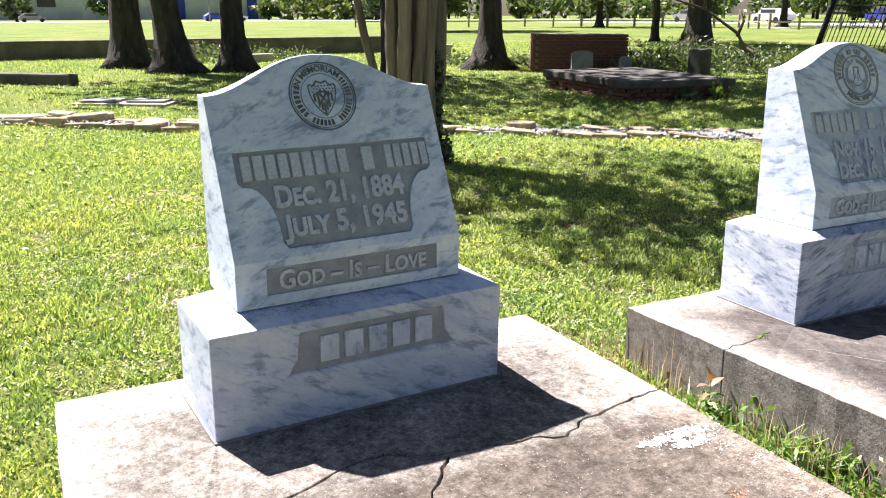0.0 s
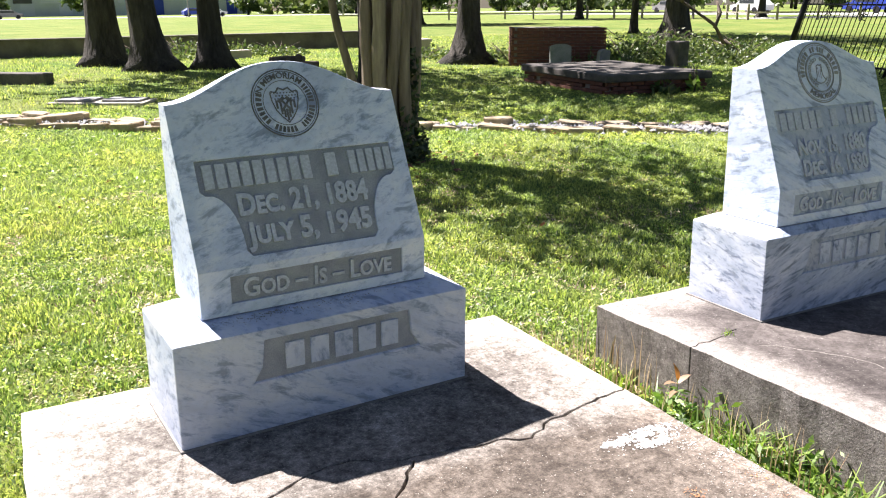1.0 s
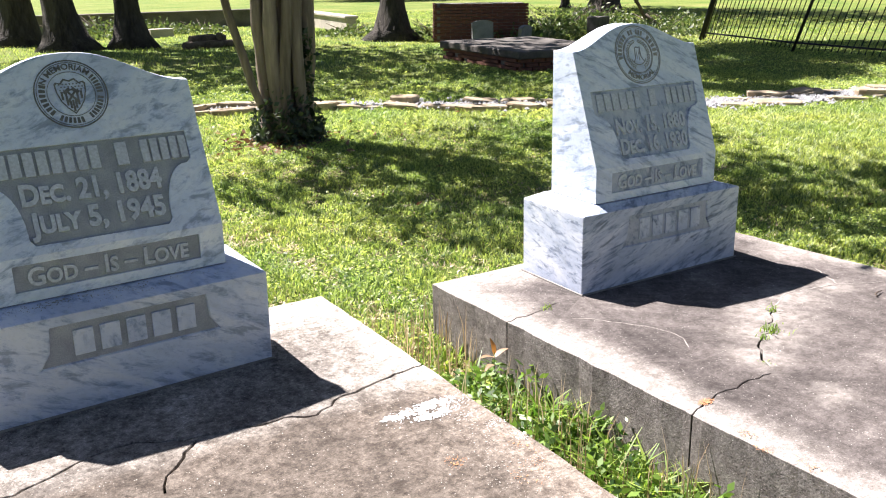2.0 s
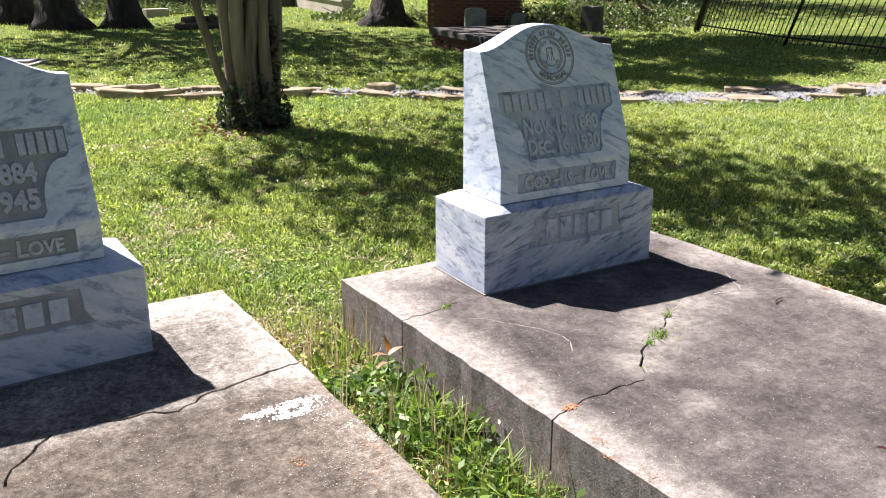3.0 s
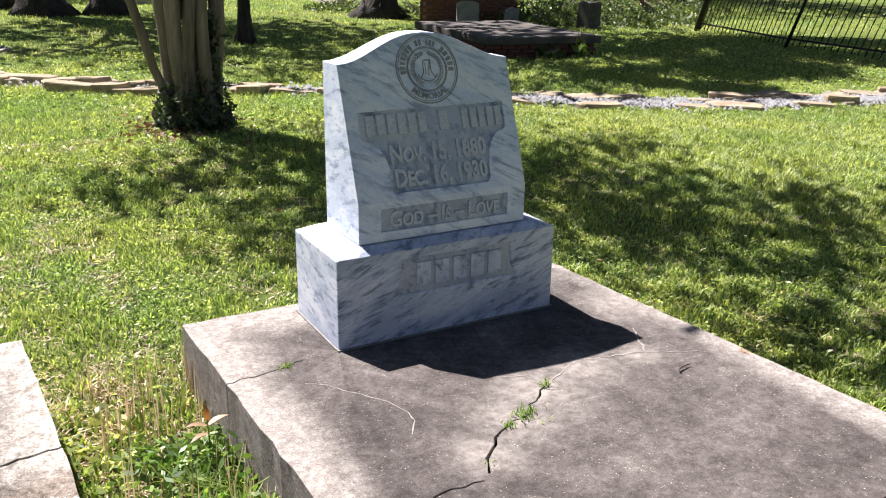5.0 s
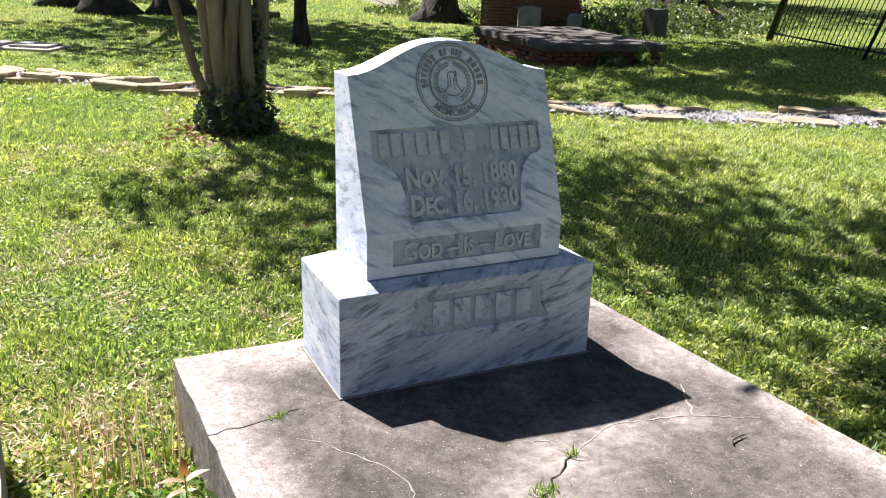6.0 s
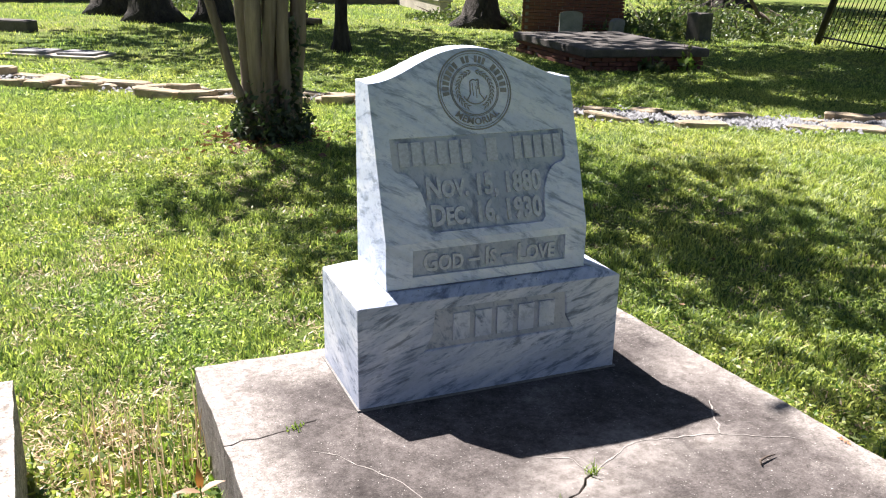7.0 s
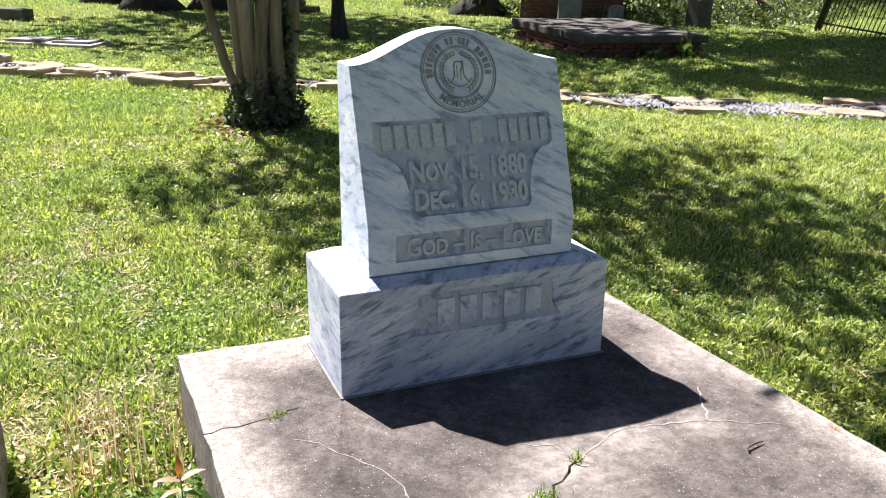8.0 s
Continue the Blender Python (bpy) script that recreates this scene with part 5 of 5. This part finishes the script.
seedling(pose(-0.43, -0.06, G) @ Matrix.Scale(0.68, 4), ((0.19, 185, 12, 0.10, 0.035, PINK_LEAF), (0.19, 5, 14, 0.10, 0.036, PINK_LEAF), (0.21, 95, 66, 0.085, 0.03, ORANGE_LEAF), (0.15, 205, 0, 0.095, 0.035, PINK_LEAF), (0.15, 320, -5, 0.08, 0.03, WEED), (0.11, 100, 10, 0.07, 0.028, WEED), (0.08, 250, 10, 0.06, 0.025, WEED)),
         "young seedling with pinkish and orange leaves beside the slab", 0.22, WEED)
seedling(SETTLED @ pose(0.262, -1.465, 0.0), ((0.01, 108, 68, 0.105, 0.034, MAROON_LEAF), (0.01, 60, 48, 0.10, 0.036, MAROON_LEAF), (0.005, 165, 30, 0.085, 0.026, MAROON_LEAF), (0.005, 15, 12, 0.085, 0.024, MAROON_LEAF), (0.005, 200, 8, 0.06, 0.024, MAROON_LEAF), (0.005, 270, 12, 0.06, 0.025, PINK_LEAF), (0.008, 340, 14, 0.06, 0.022, MAROON_LEAF), (0.01, 45, 60, 0.08, 0.026, PINK_LEAF)),
         "maroon-leaved weed growing from a slab crack", 0.012, MAROON_LEAF)


def tuft(m, n, spread, h, label, seed, mat=None, wide=0.004):
    rng = np.random.default_rng(seed)
    p = np.concatenate([rng.normal(0, spread, (n, 2)), np.full((n, 1), -0.005)], 1)
    ob = blades("weed_tuft", p, rng.uniform(0.5, 1.1, n) * h, np.full(n, wide), rng.uniform(0.2, 1.1, n), mat or WEED, seed)
    ob.matrix_basis = m
    tagged(ob, label, "weeds", "weed tufts", "stuff")


for i, (x, y, n, sp, h) in enumerate(((0.295, -0.605, 60, 0.018, 0.03), (0.225, -0.63, 30, 0.012, 0.022), (0.44, -0.495, 18, 0.008, 0.035), (-0.19, -0.025, 22, 0.012, 0.025), (0.40, -1.40, 50, 0.014, 0.065), (0.35, -1.42, 40, 0.015, 0.04), (0.31, -1.43, 30, 0.012, 0.03), (0.08, -0.755, 14, 0.01, 0.012))):
    tuft(SETTLED @ pose(x, y, 0.0), n, sp, h, "small green weed tuft in a slab crack", 400 + i)

# ---- grass ----
def inside(x, y, corners, m):
    """Which points lie on a slab: corners run anticlockwise in the frame m."""
    world_corners = [(m @ Vector((cx, cy, 0.0))).xy for cx, cy in corners]
    on = np.ones(len(x), bool)
    for p, q in zip(world_corners, world_corners[1:] + world_corners[:1]):
        on &= (q.x - p.x) * (y - p.y) - (q.y - p.y) * (x - p.x) > -0.008
    return on


def free_of_stone(x, y):
    mid = np.interp(x, [p[0] for p in PATH_LINE], [p[1] for p in PATH_LINE])
    on_path = np.abs(y - mid - 0.03) < 0.26
    trunk = (x - 0.76) ** 2 + (y - 4.82) ** 2 < 0.05
    return ~(inside(x, y, R_CORNERS, SETTLED) | inside(x, y, L_CORNERS, L_SETTLED) | on_path | trunk)


def heights_of(x, y):
    return np.array([ground_height(a, b) for a, b in zip(x, y)])


def lawn(name, n, x0, x1, y0, y1, tall, wide, lean, seed, label, mat=None, patch=1.2, bent=True, keep=0.15):
    rng = np.random.default_rng(seed)
    x, y = rng.uniform(x0, x1, n), rng.uniform(y0, y1, n)
    ok = free_of_stone(x, y)
    thick = np.array([noise.noise((a * patch, b * patch, seed)) for a, b in zip(x, y)])
    fine = np.array([noise.noise((a * 6.0, b * 6.0, seed + 5)) for a, b in zip(x, y)])
    ok &= rng.random(n) < np.clip(0.78 + 0.7 * thick + 0.9 * fine, keep, 1.0)
    x, y, thick = x[ok], y[ok], thick[ok]
    root = np.stack([x, y, heights_of(x, y) - 0.004], 1)
    k = len(x)
    h = rng.uniform(*tall, k) * np.clip(1 + 0.5 * thick + 0.9 * fine[ok], 0.35, 2.2)
    ob = blades(name, root, h, rng.uniform(*wide, k), rng.uniform(*lean, k), mat or GRASS, seed, bent)
    tagged(ob, label, "grass", kind="stuff")


lawn("grass", 230000, -3.6, 3.2, 0.3, 4.2, (0.014, 0.042), (0.0035, 0.0095), (0.2, 1.2), 1, "short sunlit lawn grass around the graves")
lawn("grass", 40000, -3.6, -2.3, -1.6, 0.4, (0.014, 0.042), (0.0035, 0.0095), (0.2, 1.2), 2, "short lawn grass beside the pale slab")
lawn("grass", 54000, 1.1, 4.0, -1.6, 0.6, (0.014, 0.042), (0.0035, 0.0095), (0.2, 1.2), 3, "short lawn grass beside the sooty slab")
lawn("grass", 200000, -6.0, 14.0, 4.0, 10.0, (0.018, 0.045), (0.006, 0.011), (0.3, 1.4), 4, "lawn grass about the stone path", bent=False)
lawn("grass", 150000, 3.1, 7.0, 0.4, 4.3, (0.016, 0.046), (0.004, 0.010), (0.3, 1.4), 15, "lawn grass in dappled shade beyond the graves")
lawn("grass", 170000, -3.0, 8.0, 4.1, 7.4, (0.018, 0.048), (0.005, 0.012), (0.3, 1.4), 16, "lawn grass before the stone path", bent=False)
lawn("grass", 55000, 3.1, 12.0, -1.0, 4.2, (0.02, 0.055), (0.005, 0.010), (0.3, 1.4), 5, "lawn grass in dappled shade", bent=False)
lawn("grass", 210000, -9.0, 22.0, 9.5, 27.0, (0.022, 0.055), (0.010, 0.024), (0.2, 1.2), 6, "lawn grass under the oaks", bent=False)
lawn("grass", 60000, -8.0, 8.0, -6.0, -1.6, (0.016, 0.045), (0.006, 0.012), (0.3, 1.4), 17, "lawn grass at the foot of the graves", bent=False)
lawn("grass", 50000, -9.0, -3.6, -1.6, 4.2, (0.016, 0.045), (0.006, 0.012), (0.3, 1.4), 18, "lawn grass away from the graves", bent=False)
lawn("weeds", 3000, -0.86, -0.32, -1.7, 0.45, (0.02, 0.055), (0.005, 0.013), (0.2, 1.0), 7, "rank green weeds in the gap between the slabs", WEED, 3.0, keep=0.05)
lawn("weeds", 900, -0.53, -0.32, -1.3, 0.0, (0.05, 0.115), (0.007, 0.013), (0.5, 1.6), 8, "tall green weeds against the slab side", WEED, 4.0, keep=0.05)
lawn("dry_stalks", 560, -0.72, -0.32, -1.5, 0.6, (0.09, 0.19), (0.003, 0.005), (0.0, 0.25), 9, "thin dry seed stalks between the slabs", STRAW, 4.0)
lawn("dry_stalks", 3600, -0.84, -0.32, -1.5, 0.6, (0.008, 0.03), (0.004, 0.009), (0.8, 3.0), 12, "dry thatch between the slabs", STRAW, 2.0, keep=0.4)
lawn("dry_stalks", 85000, -3.6, 3.6, -1.5, 4.6, (0.006, 0.016), (0.005, 0.011), (1.0, 3.5), 10, "dry clippings and thatch in the lawn", STRAW, 1.5)


def leafy_weeds():
    """Low clumps of broad dark green leaves along the foot of the slab."""
    rng = np.random.default_rng(61)
    n, clumps = 2600, 30
    hub = np.stack([rng.uniform(-0.60, -0.36, clumps), rng.uniform(-1.35, 0.05, clumps), rng.uniform(0.03, 0.11, clumps)], 1)
    pick = rng.integers(0, clumps, n)
    q = rng.normal(0, 1, (n, 3)) * np.array([0.035, 0.05, 0.5])
    x, y = hub[pick, 0] + q[:, 0], hub[pick, 1] + q[:, 1]
    z = G + np.clip(0.5 + q[:, 2], 0.05, 1.25) * hub[pick, 2]
    ok = free_of_stone(x, y)
    tagged(leaf_cloud("weed_leaves", np.stack([x, y, z], 1)[ok], 0.017, BROAD_WEED, 62, flat=0.35), "broad-leaved green weeds at the foot of the slab", "weeds", kind="stuff")


leafy_weeds()
lawn("dry_stalks", 12000, -2.0, -0.36, 0.45, 2.6, (0.006, 0.018), (0.004, 0.010), (1.0, 3.5), 13, "dry straw and bare thatch in the worn lawn", STRAW, 2.2, keep=0.05)


def clover(n, x0, x1, y0, y1, size, seed, label):
    """Small broad leaves lying in the lawn."""
    rng = np.random.default_rng(seed)
    x, y = rng.uniform(x0, x1, n), rng.uniform(y0, y1, n)
    dense = np.array([noise.noise((a * 1.7, b * 1.7, seed)) + 0.8 * noise.noise((a * 7, b * 7, seed + 2)) for a, b in zip(x, y)])
    ok = free_of_stone(x, y) & (rng.random(n) < np.clip(0.5 + 1.3 * dense, 0.03, 1))
    x, y = x[ok], y[ok]
    c = np.stack([x, y, heights_of(x, y) + rng.uniform(0.012, 0.042, len(x))], 1)
    tagged(leaf_cloud("clover", c, size, GRASS, seed, flat=0.72), label, "clover", kind="stuff")


clover(80000, -3.6, 3.2, 0.3, 4.2, 0.0095, 21, "small broad lawn weeds about the graves")
clover(14000, -3.6, -2.3, -1.6, 0.4, 0.011, 22, "small broad lawn weeds beside the pale slab")
clover(18000, 1.1, 4.0, -1.6, 0.6, 0.011, 23, "small broad lawn weeds beside the sooty slab")
clover(48000, -6.0, 14.0, 4.0, 10.0, 0.02, 24, "small broad lawn weeds about the path")
clover(3000, -0.86, -0.32, -1.7, 0.45, 0.016, 25, "small broad weeds between the slabs")


def fallen_leaves():
    rng = np.random.default_rng(12)
    n = 260
    x, y = rng.uniform(-3.6, 5.0, n), rng.uniform(-1.5, 6.0, n)
    ok = free_of_stone(x, y)
    x, y = x[ok], y[ok]
    c = np.stack([x, y, heights_of(x, y) + rng.uniform(0.012, 0.03, len(x))], 1)
    tagged(leaf_cloud("fallen_leaves", c, 0.022, FALLEN, 14, flat=0.8), "scattered brown fallen leaves on the grass", "leaves", kind="stuff")


fallen_leaves()


def mulch():
    """Brown litter about the foot of the myrtle."""
    rng = np.random.default_rng(40)
    n = 420
    a, q = rng.uniform(0, 2 * np.pi, n), np.abs(rng.normal(0, 0.30, n))
    x, y = 0.68 + np.cos(a) * q * 1.3, 4.67 + np.sin(a) * q
    c = np.stack([x, y, heights_of(x, y) + rng.uniform(0.005, 0.04, n)], 1)
    tagged(leaf_cloud("leaf_litter", c, 0.032, FALLEN, 41, flat=0.7), "brown leaf litter about the crape myrtle foot", "leaf litter", kind="stuff")


mulch()
